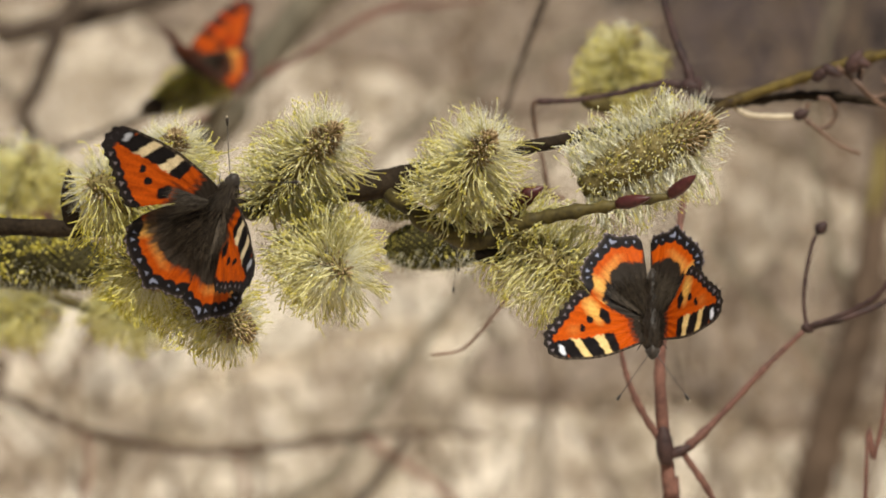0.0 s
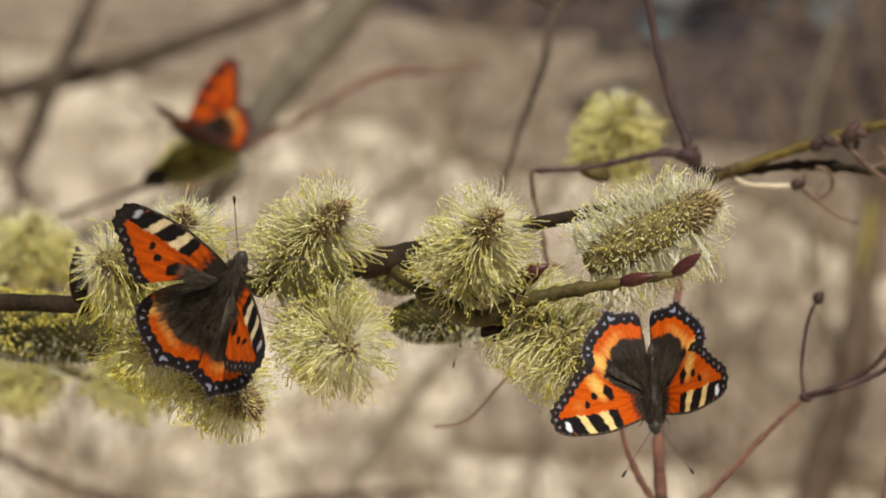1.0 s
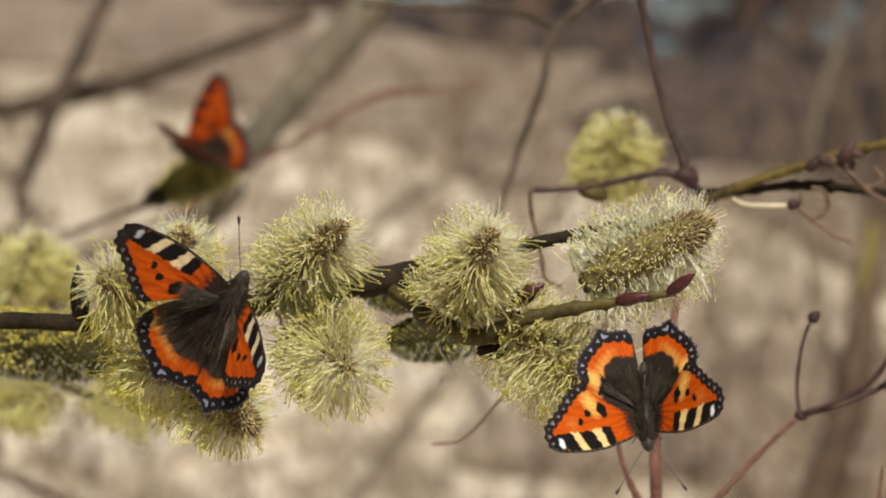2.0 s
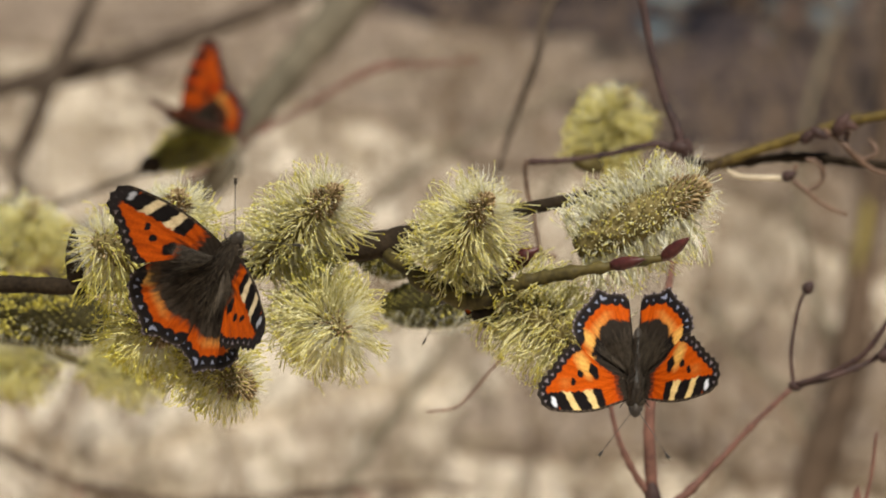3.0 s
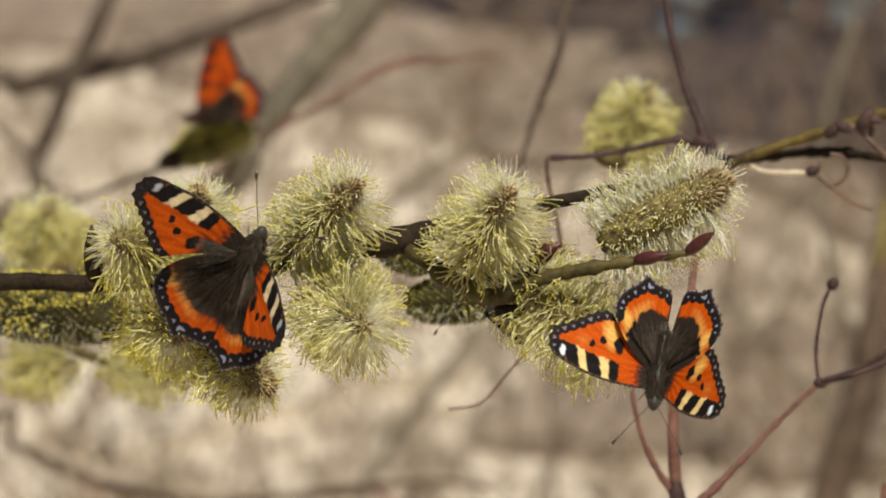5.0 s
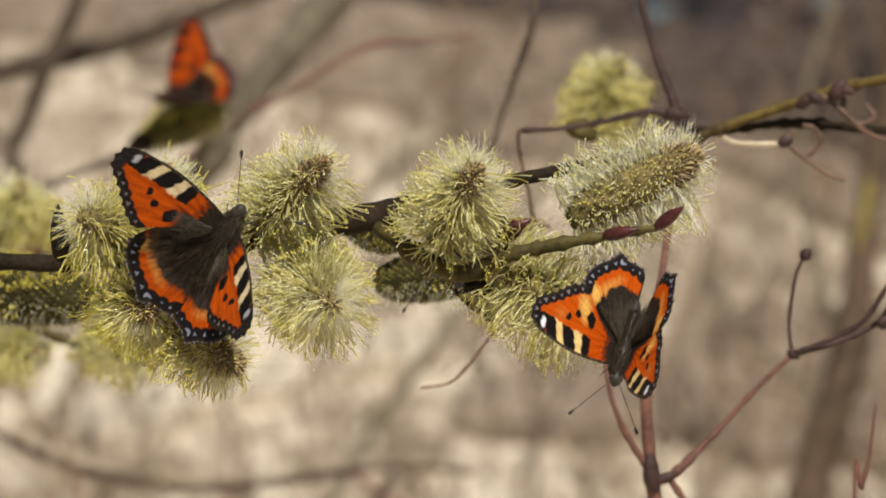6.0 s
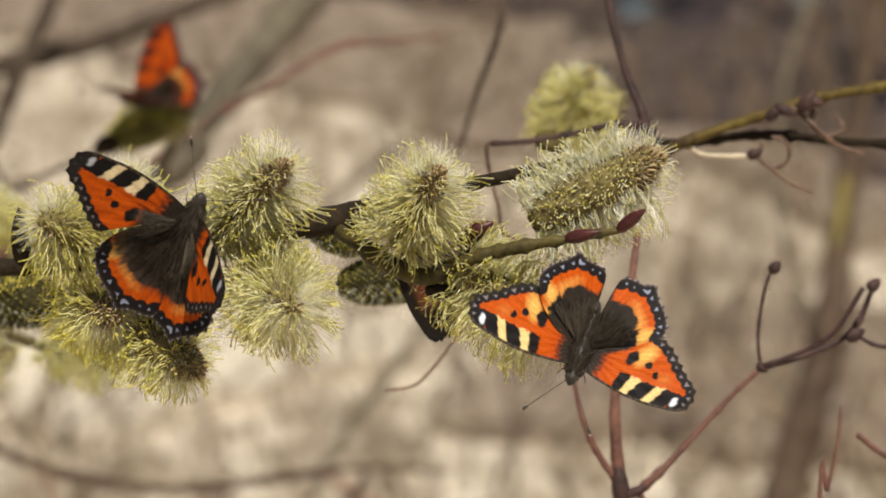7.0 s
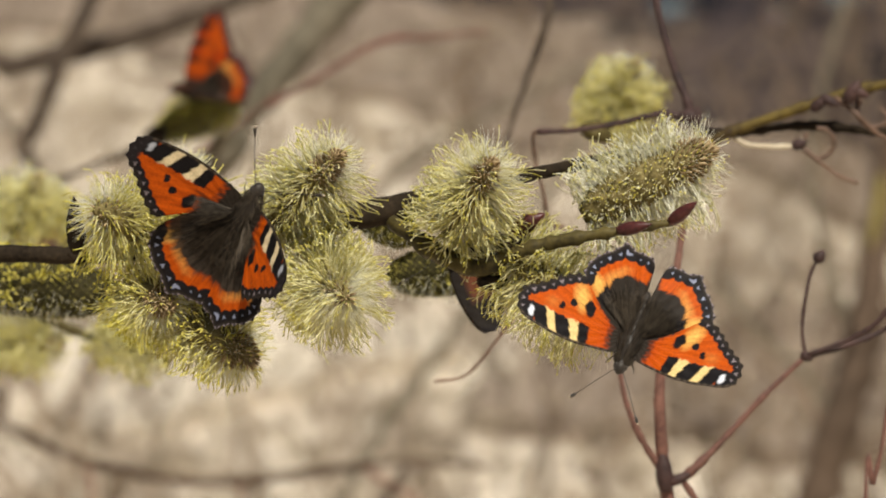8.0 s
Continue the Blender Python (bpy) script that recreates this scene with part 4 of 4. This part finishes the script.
def dusky_fore(x, y, margin):
    col = dusky(fore_scales(x, y, margin, np.array((0.80, 0.64, 0.38)), WHITE * 0.5, ORANGE * 1.15), x, y, 9.6, 2.2, 1.4, 3.0)
    col = blend(col, BLACK * 1.8, np.minimum((x - 22.5 + 0.3 * wobble(x, y)) / 0.5, 0.92))
    return blend(col, BROWN * 1.2, (6.8 - x + 0.8 * wobble(x * 1.5, y * 1.5)) / 1.6)


def hind_scales(x, y, margin):
    d, run = near(x, y, margin)
    wx, wy = x + 0.25 * wobble(x, y), y + 0.25 * wobble(y + 3, x)
    col = np.repeat(ORANGE[None], len(x), 0)
    col = blend(col, AMBER, 0.95 * inside(wx, wy, 11.0, -6.6, 2.4, 1.3, 0.9, -0.9))
    col = blend(col, AMBER, 0.55 * np.minimum((d - 3.6) / 1.6, (wx - 4.5) / 4))
    col = rays(col, x, y, 1.0, 70, 0.14)
    core = (d - np.interp(x, [0, 3, 7, 12], [4.5, 5.1, 5.7, 6.1]) - 0.35 * wobble(x, y)) / 0.45
    col = blend(col, BROWN * 1.15, core)
    col = blend(col, BLACK, np.minimum(inside(wx + 0.5 * wobble(y * 2, x * 2), wy + 0.5 * wobble(x * 2, y * 2), 8.8, -5.2, 2.6, 2.2, 0.3, -0.7), core + 3.2))
    col = blend(col, BROWN * 1.3, (1.5 - x + 0.4 * wobble(x, y)) / 0.7)
    edge = 2.30 + 0.45 * np.abs(np.sin(run * np.pi / 2.3)) + 0.12 * wobble(x, y)
    col = blend(col, BLACK * 1.4, (edge - d) / 0.2 + 0.5)
    col = blend(col, BLUE, np.clip(lunules(run, d, 2.3, 1.55, 0.52, 0.55), 0, 1))
    col = blend(col, BROWN * 1.6, np.minimum((0.75 - d) / 0.2, 0.6))
    return blend(col, PALE * 1.5, np.minimum((0.25 - d) / 0.1, 0.5 + 0.5 * np.sin(run * 5.4)))


def under_scales(x, y, margin, fore):
    d, run = near(x, y, margin)
    col = np.repeat((BROWN * 0.75)[None], len(x), 0)
    col = blend(col, BLACK * 2, 0.6 * wobble(x * 2.2, y * 2.2) + 0.3)
    if fore:
        col = blend(col, np.array((0.13, 0.045, 0.022)), np.minimum((17 - x) / 2, (4 - y) / 1.5) * 0.7)
    else:
        col = blend(col, np.array((0.085, 0.062, 0.05)), np.minimum((d - 2.2) / 0.5, (6.2 - d) / 0.6) * 0.6)
    return blend(col, BLACK * 1.5, (1.2 - d) / 0.4)


def dusky_hind(x, y, margin):
    return dusky(hind_scales(x, y, margin), x, y, 14.2, 1.8, 9.0, 1.0)


def wing_mesh(name, outline, first, last, scales, mirror, fore, teeth, under_glow=0.0):
    """A wing with two faces 0.1 mm apart and closed edges; outline points first..last are its toothed outer margin."""
    line = spline(outline + [outline[0]], 14)[:-1]
    n = len(line)
    i0, i1 = first * 14, last * 14
    run = np.concatenate([[0], np.cumsum(np.hypot(*np.diff(line, axis=0).T))])
    centre = line.mean(0)
    shaped = line.copy()
    for i in range(i0, i1 + 1):
        a = line[(i + 1) % n] - line[i - 1]
        out = np.array((a[1], -a[0])) / max(np.hypot(*a), 1e-6)
        if np.dot(out, line[i] - centre) < 0:
            out = -out
        u = (run[i] - run[i0]) / teeth % 1
        shaped[i] += out * (0.55 * (1 - 2 * abs(u - 0.5)) ** 1.5 - 0.15)
    margin = line[i0:i1 + 1]
    rings = 42
    pts = [centre]
    for j in range(1, rings + 1):
        pts.extend(centre + (shaped - centre) * (j / rings) ** 0.8)
    pts = np.array(pts)
    x, y = pts[:, 0], pts[:, 1]
    lift = 0.5 * np.sin(np.clip(x / 24, 0, 1) * 2.6) - 0.05 * np.cos(np.arctan2(y - 0.5, x + 0.5) * 34) + 0.12 * wobble(x * 0.3, y * 0.3)
    sx = -1.0 if mirror else 1.0
    top = [(sx * a * 0.001, b * 0.001, (h + 0.05) * 0.001) for (a, b), h in zip(pts, lift)]
    low = [(sx * a * 0.001, b * 0.001, (h - 0.05) * 0.001) for (a, b), h in zip(pts, lift)]
    m = len(pts)
    faces = []
    for k in range(n):
        k2 = (k + 1) % n
        faces.append((0, 1 + k, 1 + k2))
        for j in range(rings - 1):
            o = 1 + j * n
            faces.append((o + k, o + n + k, o + n + k2, o + k2))
    faces += [tuple(i + m for i in f[::-1]) for f in faces]
    o = 1 + (rings - 1) * n
    faces += [(o + k, m + o + k, m + o + (k + 1) % n, o + (k + 1) % n) for k in range(n)]
    if not mirror:
        faces = [f[::-1] for f in faces]
    me = bpy.data.meshes.new(name)
    me.from_pydata(top + low, [], faces)
    # Sunlight shining through the distant wings is blended into the underside's colour
    col = np.vstack([scales(x, y, margin), blend(under_scales(x, y, margin, fore), DEEP * 0.7, np.full(len(x), under_glow))])
    layer = me.color_attributes.new("scales", "FLOAT_COLOR", "POINT")
    layer.data.foreach_set("color", np.hstack([col, np.ones((len(col), 1))]).astype(np.float32).ravel())
    me.materials.append(WING)
    me.polygons.foreach_set("use_smooth", [True] * len(me.polygons))
    me.update()
    return me


WINGS = {(fore, mirror): wing_mesh("forewing" if fore else "hindwing", FORE if fore else HIND, 7 if fore else 4, 16 if fore else 13, fore_scales if fore else hind_scales, mirror, fore, 2.1 if fore else 2.3)
         for fore in (True, False) for mirror in (False, True)}


def shaded_pair(fore, hind, under_glow=0.0):
    return {(front, mirror): wing_mesh("forewing" if front else "hindwing", FORE if front else HIND, 7 if front else 4, 16 if front else 13, fore if front else hind, mirror, front, 2.1 if front else 2.3, under_glow)
            for front in (True, False) for mirror in (False, True)}


SHADED_RUSTY, DUSKY = shaded_pair(shaded_fore, shaded_hind, 0.22), shaded_pair(dusky_fore, dusky_hind)


def fur_mesh(name, rows, thick):
    v, f = strands(rows, thick, 3, 0.7)
    me = bpy.data.meshes.new(name)
    me.from_pydata([tuple(p) for p in v], [], f)
    me.materials.append(FUR)
    me.update()
    return me


def wing_fur(mirror, low=-1.5, high=-0.5, far=7.5, count=900, root=0.8):
    rnd = random.Random(8)
    rows = []
    for k in range(count):
        a = rnd.uniform(low, high)
        r = rnd.uniform(1.0, far)
        p = Vector((1.0 + r * math.cos(a), root + r * math.sin(a), 0.6 + 0.02 * r)) * 0.001
        d = Vector((math.cos(a - 0.1), math.sin(a - 0.1), 0)).normalized()
        q = rnd.uniform(0.0018, 0.0045)
        row = [p, p + d * q * 0.5 + Vector((0, 0, 0.0004)), p + d * q + Vector((rnd.uniform(-0.4, 0.4), 0, rnd.uniform(-0.1, 0.3))) * 0.001]
        rows.append([Vector((-v.x, v.y, v.z)) for v in row] if mirror else row)
    return fur_mesh("fur", rows, 0.000035)


def body_fur():
    rnd = random.Random(9)
    rows = []
    for k in range(1500):
        y = rnd.uniform(-7.5, 7.6)
        r = float(np.interp(y, [-9.5, -7, -2, 1, 3.5, 5.5, 7.5], [0.6, 1.2, 1.6, 2.0, 2.2, 1.4, 1.1]))
        a = rnd.uniform(-0.4, math.pi + 0.4)
        out = Vector((math.cos(a), 0, math.sin(a)))
        p = Vector((0, y, 0.4)) * 0.001 + out * r * 0.00095
        d = (out * 0.8 + Vector((0, -1.0, 0))).normalized()
        q = rnd.uniform(0.001, 0.0026)
        rows.append([p, p + d * q * 0.5 + out * 0.0002, p + d * q])
    return fur_mesh("fur", rows, 0.00004)


FURS = {"shaggy": wing_fur(False, -0.95, -0.25, 6.0, 900, 2.6), "shaggy_mirror": wing_fur(True, -0.95, -0.25, 6.0, 900, 2.6), False: wing_fur(False), True: wing_fur(True), "body": body_fur()}


def butterfly(label, size, splay, shaggy=False, rusty=False):
    """Head to +y, back to +z. Wings are parts that turn at their roots. splay: the feelers' angles to the left and right of the head."""
    ob = new("butterfly")
    ob.empty_display_size = 0.01
    tagged(ob, label, "butterfly", "butterflies on the willow")
    ob.scale = (size, size, size)
    prof = [(0.0, 0.35), (0.05, 0.9), (0.2, 1.45), (0.38, 1.65), (0.47, 1.35), (0.53, 1.9), (0.62, 2.25), (0.72, 2.15), (0.80, 1.5), (0.84, 1.0), (0.88, 1.3), (0.94, 1.35), (0.98, 0.9), (1.0, 0.3)]
    v, f = lathe(Vector((0, -0.0102, 0.0002)), Vector((0, 0.0094, 0.0004)), prof, 14, 0.04, 30, 2)
    body = mesh_part("body", v, f, INSECT, ob, "furry dark brown body")
    fur = new("fur", FURS["body"])
    fur.parent = body
    tagged(fur, "brown hairs on the back", "", "", "stuff")
    for sx in (-1, 1):
        c = Vector((sx * 0.00095, 0.0076, 0.0007))
        v, f = lathe(c + Vector((0, -0.0007, 0)), c + Vector((0, 0.0007, 0)), [(0, 0.1), (0.2, 0.5), (0.5, 0.65), (0.8, 0.5), (1, 0.1)], 10, 0, 0, 1)
        mesh_part("eye", v, f, INSECT, body)
    for sx, ang in ((-1, splay[0]), (1, splay[1])):
        d = Vector((math.sin(radians(ang)) * sx, math.cos(radians(ang)), 0.18)).normalized()
        p = Vector((sx * 0.0006, 0.0082, 0.001))
        v, f = strands([[p, p + d * 0.006 + Vector((0, 0, 0.0003)), p + d * 0.0115]], 0.00009, 5, 0.1)
        feeler = mesh_part("antenna", v, f, INSECT, ob, "thin black antenna with a clubbed end")
        v, f = lathe(p + d * 0.0110, p + d * 0.0130, [(0, 0.12), (0.35, 0.3), (0.75, 0.36), (0.95, 0.22), (1, 0.05)], 8)
        mesh_part("club", v, f, INSECT, feeler)
        v, f = lathe(p + d * 0.0128, p + d * 0.0133, [(0, 0.22), (0.6, 0.2), (1, 0.05)], 8)
        mesh_part("tip", v, f, CLUB, feeler, "pale tip")
    for sx in (-1, 1):
        for y0, y1 in ((0.004, 0.008), (0.001, -0.004)):
            a, b, c = Vector((sx * 0.001, y0, -0.001)), Vector((sx * 0.0028, (y0 + y1) / 2, -0.0025)), Vector((sx * 0.0032, y0 * 0.5 + y1 * 0.5, -0.0055))
            v, f = strands([[a, b, c]], 0.00014, 5, 0.3)
            mesh_part("leg", v, f, INSECT, ob)
    wings = []
    for fore in (True, False):
        for mirror in (False, True):
            w = new("forewing" if fore else "hindwing", (SHADED_RUSTY if rusty else DUSKY if shaggy else WINGS)[fore, mirror])
            w.parent = ob
            tagged(w, "orange, black and yellow patterned forewing" if fore else "orange and brown hindwing edged with blue spots")
            if not fore or shaggy:
                h = new("fur", FURS[mirror] if not fore else FURS["shaggy_mirror" if mirror else "shaggy"])
                h.parent = w
                tagged(h, "long brown hairs", "", "", "stuff")
            wings.append(w)
    return ob, wings


def wing_pose(mirror, fore, lift, sweep):
    """Wing raised by lift degrees and swept back by sweep, about its root."""
    s = -1 if mirror else 1
    y = 0.0032 if fore else 0.0010
    root = Matrix.Translation((s * 0.0012, y, 0.0009 if fore else 0.0005))
    return root @ pose(0, 0, 0, 0, -s * lift, 0) @ pose(0, 0, 0, 0, 0, -s * sweep) @ Matrix.Translation((-s * 0.0012, -y, 0))


hanging, hanging_wings = butterfly("small tortoiseshell butterfly hanging closed behind a catkin", 0.80, (25, 25))
distant, distant_wings = butterfly("small tortoiseshell butterfly with raised rusty wings on an olive catkin", 1.32, (25, 25), rusty=True)
basking, basking_wings = butterfly("small tortoiseshell butterfly spreading orange wings on a willow catkin", 1.0, (33, 33))
feeding, feeding_wings = butterfly("small tortoiseshell butterfly feeding with one wing raised, dark furry back", 1.095, (25, 60), True)

for w in feeding_wings[2:]:
    w.scale = (1.09, 1.06, 1.0)

# Time; place (mm); heading, pitch and roll; lift and sweep of the right and of the left forewing; sweep of both hindwings, lift of both hindwings
BASKING = [
    (0.0, 43.7, -14.0, 180.4, 15.1, 2.2, 26.8, -19.3, 57.7, -3.8, -3.4, 6.1, 8.1, 37.7),
    (0.5, 43.3, -14.0, 179.5, 15.2, 2.1, 24.3, -18.7, 58.8, -3.6, -3.7, 6.2, 6.2, 37.6),
    (1.0, 42.9, -13.6, 177.7, 15.0, 1.8, 30.5, -18.7, 55.3, -5.1, -3.6, 5.0, 11.6, 34.5),
    (1.5, 42.8, -13.4, 176.5, 14.9, 1.7, 29.8, -17.3, 54.0, -6.4, -3.4, 4.0, 15.2, 33.8),
    (3.0, 41.7, -13.8, 182.3, 14.6, 1.6, 34.7, -18.9, 49.6, -7.8, -3.6, 2.8, 22.8, 35.5),
    (3.5, 41.6, -14.3, 187.9, 14.6, 1.6, 35.6, -16.3, 51.2, -10.5, -3.9, 1.1, 25.4, 38.8),
    (4.0, 40.6, -14.3, 193.2, 14.5, 1.8, 41.1, -12.6, 50.3, -15.9, -0.9, -1.5, 29.6, 42.0),
    (4.5, 40.3, -14.2, 197.5, 14.7, 2.1, 35.4, -10.5, 42.4, -13.2, 1.8, -3.6, 29.0, 40.0),
    (4.7, 41.3, -13.8, 190.5, 15.9, 1.9, 24.2, -1.5, 49.0, -24.2, 4.9, -5.7, 33.4, 42.0),
    (5.8, 41.1, -13.1, 189.0, 17.8, 1.8, 17.4, 6.1, 64.0, -28.0, 8.1, -12.0, 32.8, 50.0),
    (6.0, 40.5, -13.7, 197.2, 17.7, 1.7, 35.9, -3.8, 72.0, -31.0, 4.5, -20.0, 28.1, 68.0),
    (6.1, 40.2, -13.7, 198.8, 17.6, 1.7, 35.2, -4.6, 74.0, -31.0, 4.4, -20.0, 26.9, 70.0),
    (6.2, 39.9, -13.7, 200.3, 17.6, 1.6, 34.4, -5.5, 73.0, -30.0, 4.3, -19.0, 25.8, 69.0),
    (6.3, 39.6, -13.7, 201.9, 17.6, 1.6, 33.6, -6.4, 64.0, -26.0, 4.1, -15.0, 24.6, 60.0),
    (6.4, 39.3, -13.7, 203.5, 17.6, 1.6, 32.8, -7.3, 47.0, -20.0, 4.0, -9.0, 23.4, 44.0),
    (6.5, 39.0, -13.6, 205.1, 17.5, 1.6, 32.0, -8.1, 27.0, -14.9, 3.8, -4.5, 22.3, 26.0),
    (7.0, 39.6, -13.0, 201.0, 18.3, 1.6, 9.8, -2.2, 8.5, -9.6, 2.9, -5.0, 15.5, 7.6),
    (7.5, 39.3, -12.7, 199.5, 19.0, 1.8, 5.9, -1.0, 11.9, -5.6, 3.2, -3.0, 10.9, 2.8),
    (8.0, 39.3, -12.6, 202.0, 18.9, 1.7, 9.3, -4.8, 21.2, -5.6, 1.4, -1.5, 8.4, 1.8),
]
FEEDING = [
    (0.0, -47.2, 7.1, 26.3, 19.6, -1.1, 61.3, 4.6, 6.4, -12.3, 7.0, 7.8, 36.0, -3.0),
    (0.5, -47.0, 7.3, 26.2, 19.8, -1.1, 61.9, 4.1, 6.1, -13.3, 7.0, 7.7, 36.0, -2.9),
    (1.0, -47.0, 7.0, 25.1, 20.1, -1.0, 60.4, 6.3, 6.3, -14.5, 7.0, 7.4, 36.0, -2.8),
    (1.5, -46.7, 7.1, 25.6, 20.6, -0.9, 60.3, 5.6, 6.6, -14.3, 7.0, 7.4, 36.0, -2.8),
    (2.8, -46.6, 7.7, 30.5, 21.8, -0.7, 59.2, -0.2, 8.2, -6.8, 7.0, 6.7, 36.0, -2.0),
    (3.0, -47.0, 8.0, 30.1, 22.3, -0.8, 56.1, 0.4, 7.7, -7.8, 7.0, 7.1, 36.0, -2.0),
    (3.5, -46.7, 7.7, 29.1, 22.5, -1.0, 56.7, 3.4, 5.8, -11.7, 7.0, 8.7, 36.0, -2.1),
    (4.0, -47.7, 6.9, 24.8, 22.7, -1.1, 57.3, 6.8, 5.2, -15.8, 7.0, 8.6, 36.0, -1.9),
    (4.5, -46.7, 8.0, 26.6, 22.3, -1.1, 56.7, 5.8, 5.2, -13.0, 7.0, 8.9, 36.0, -2.5),
    (4.7, -46.5, 8.0, 26.7, 22.4, -1.0, 57.2, 4.8, 6.5, -13.2, 7.0, 8.6, 36.0, -2.3),
    (6.0, -44.4, 8.5, 35.0, 22.8, -0.9, 53.9, 11.0, 7.2, -8.7, 7.0, 7.1, 36.0, -2.0),
    (6.5, -44.7, 10.2, 26.3, 22.6, -0.9, 49.3, 10.2, 5.8, -9.1, 7.0, 6.9, 36.0, -2.0),
    (7.0, -43.4, 10.8, 24.8, 21.5, -1.1, 60.5, 4.5, 5.7, -11.0, 7.0, 7.8, 36.0, -2.8),
    (7.5, -42.5, 11.7, 23.2, 20.9, -1.2, 54.8, 1.7, 6.5, -8.8, 7.0, 8.9, 36.0, -2.8),
    (8.0, -43.2, 11.0, 29.3, 20.6, -1.3, 56.9, -0.2, 6.3, -8.5, 7.0, 9.2, 36.0, -2.9),
]
# Time, tilt, lift of the right and of the left wing
DISTANT = [
    (0.0, -10, 60, 27), (0.5, -12, 52, 24), (1.0, -24, 64, 27), (1.5, -22, 84, 28), (2.2, -23, 82, 28), (3.0, -28, 78, 24), (3.5, -30, 72, 30),
    (4.0, -42, 62, 22), (4.5, -44, 62, 18), (5.2, -42, 63, 17), (6.0, -40, 65, 17), (6.5, -38, 66, 16), (7.0, -36, 62, 22), (7.5, -34, 58, 29), (8.0, -32, 70, 17),
]
# Time, lean of the closed wings from straight down, turn about them
HANGING = [
    (0.0, 76, 60), (1.0, 72, 60), (2.0, 64, 60), (3.0, 54, 62), (3.5, 46, 62), (4.0, 42, 60), (4.5, 46, 66), (5.2, 44, 70),
    (6.0, 44, 72), (6.5, 39, 76), (7.0, 24, 116), (7.5, 40, 84), (8.0, 22, 82),
]
# The side twigs' sway in the breeze, mm to the right and up
BREEZE = [
    (0.0, -0.00, -0.00),
    (0.5, -0.54, 0.72),
    (1.0, -0.92, 1.15),
    (1.5, -0.70, 1.30),
    (2.8, -0.61, 0.83),
    (3.0, -0.62, 0.31),
    (3.5, -0.60, 0.38),
    (4.0, -0.43, 0.80),
    (4.5, -0.75, 0.12),
    (4.7, -0.78, 0.26),
    (5.8, -0.69, -1.19),
    (6.0, -0.48, 1.15),
    (6.5, 0.81, -0.11),
    (7.0, 0.44, -1.63),
    (7.5, 1.32, 1.53),
    (8.0, -0.27, -0.44),
]
BACK_SWAY = [(0.0, 0, 0), (0.5, 0.9, -1.2), (1.0, 1.5, -1.9), (1.5, 1.2, -2.1), (2.8, 1.0, -1.4), (3.0, 1.0, -0.5), (3.5, 1.0, -0.6), (4.0, 0.7, -1.3),
             (4.5, 1.2, -0.2), (5.8, 0.2, 0.2), (6.0, 0.1, 0.4), (6.5, -1.3, -0.3), (7.0, -1.2, 0), (7.5, -1.0, 0.2), (8.0, 0.2, 0.5)]


def flap(wings, rows):
    """rows: time; lift and sweep of the right and left forewing, sweeps of the right and left hindwing, their lifts."""
    for w, (fore, mirror) in zip(wings, ((True, False), (True, True), (False, False), (False, True))):
        key = []
        for t, rl, rs, ll, ls, hrs, hls, hrl, hll in rows:
            lift, sweep = ((ll, ls) if mirror else (rl, rs)) if fore else ((hll, hls) if mirror else (hrl, hrs))
            key.append((t, wing_pose(mirror, fore, lift, sweep)))
        walk(w, key)


def motions():
    def seat(u, v, w, heading, pitch, roll):
        return SHEET @ Matrix.Translation(at(u, v, w)) @ pose(0, 0, 0, 0, heading, 0) @ pose(0, 0, 0, 90, 0, 0) @ pose(0, 0, 0, pitch, 0, 0) @ pose(0, 0, 0, 0, roll, 0)

    walk(basking, [(t, seat(u, v, -16, h, p, r)) for t, u, v, h, p, r, *_ in BASKING])
    flap(basking_wings, [(t, *wings) for t, u, v, h, p, r, *wings in BASKING])
    walk(feeding, [(t, seat(u, v, -15, h, p, r)) for t, u, v, h, p, r, *_ in FEEDING])
    flap(feeding_wings, [(t, *wings) for t, u, v, h, p, r, *wings in FEEDING])
    perch = at(*(-95.2, 70.0, 776))
    place = {t: (u, v) for t, u, v in BACK_SWAY}
    for t, tilt, r, l in DISTANT:
        place.setdefault(t, tuple(np.interp(t, [k[0] for k in BACK_SWAY], [k[i] for k in BACK_SWAY]) for i in (1, 2)))
    walk(distant, [(t, SHEET @ Matrix.Translation(perch + at(1.15 * place[t][0], 1.15 * place[t][1], 0)) @ pose(0, 0, 0, 0, tilt + 10, 0) @ pose(0, 0, 0, 0, 0, 55) @ pose(0, 0, 0, 28, 0, 0)) for t, tilt, *_ in DISTANT])
    flap(distant_wings, [(t, r, 5, l, 5, 4, 4, r - 3, l - 3) for t, tilt, r, l in DISTANT])
    nook = at(*(3.6, 6.6, 40))
    walk(hanging, [(t, SHEET @ Matrix.Translation(nook) @ pose(0, 0, 0, 0, 180 - lean, 0) @ pose(0, 0, 0, 0, 0, turn + 180)) for t, lean, turn in HANGING])
    flap(hanging_wings, [(t, 86, 0, 86, 0, 10, 10, 84, 84) for t in (0.0, 8.0)])
    for ob in (side_branch, red_twig):
        walk(ob, [(t, SHEET @ Matrix.Translation(ORIGIN[ob.name] + at(u, v, 0))) for t, u, v in BREEZE])
    walk(back_branch, [(t, SHEET @ Matrix.Translation(ORIGIN[back_branch.name] + at(1.15 * u, 1.15 * v, 0))) for t, u, v in BACK_SWAY])


motions()
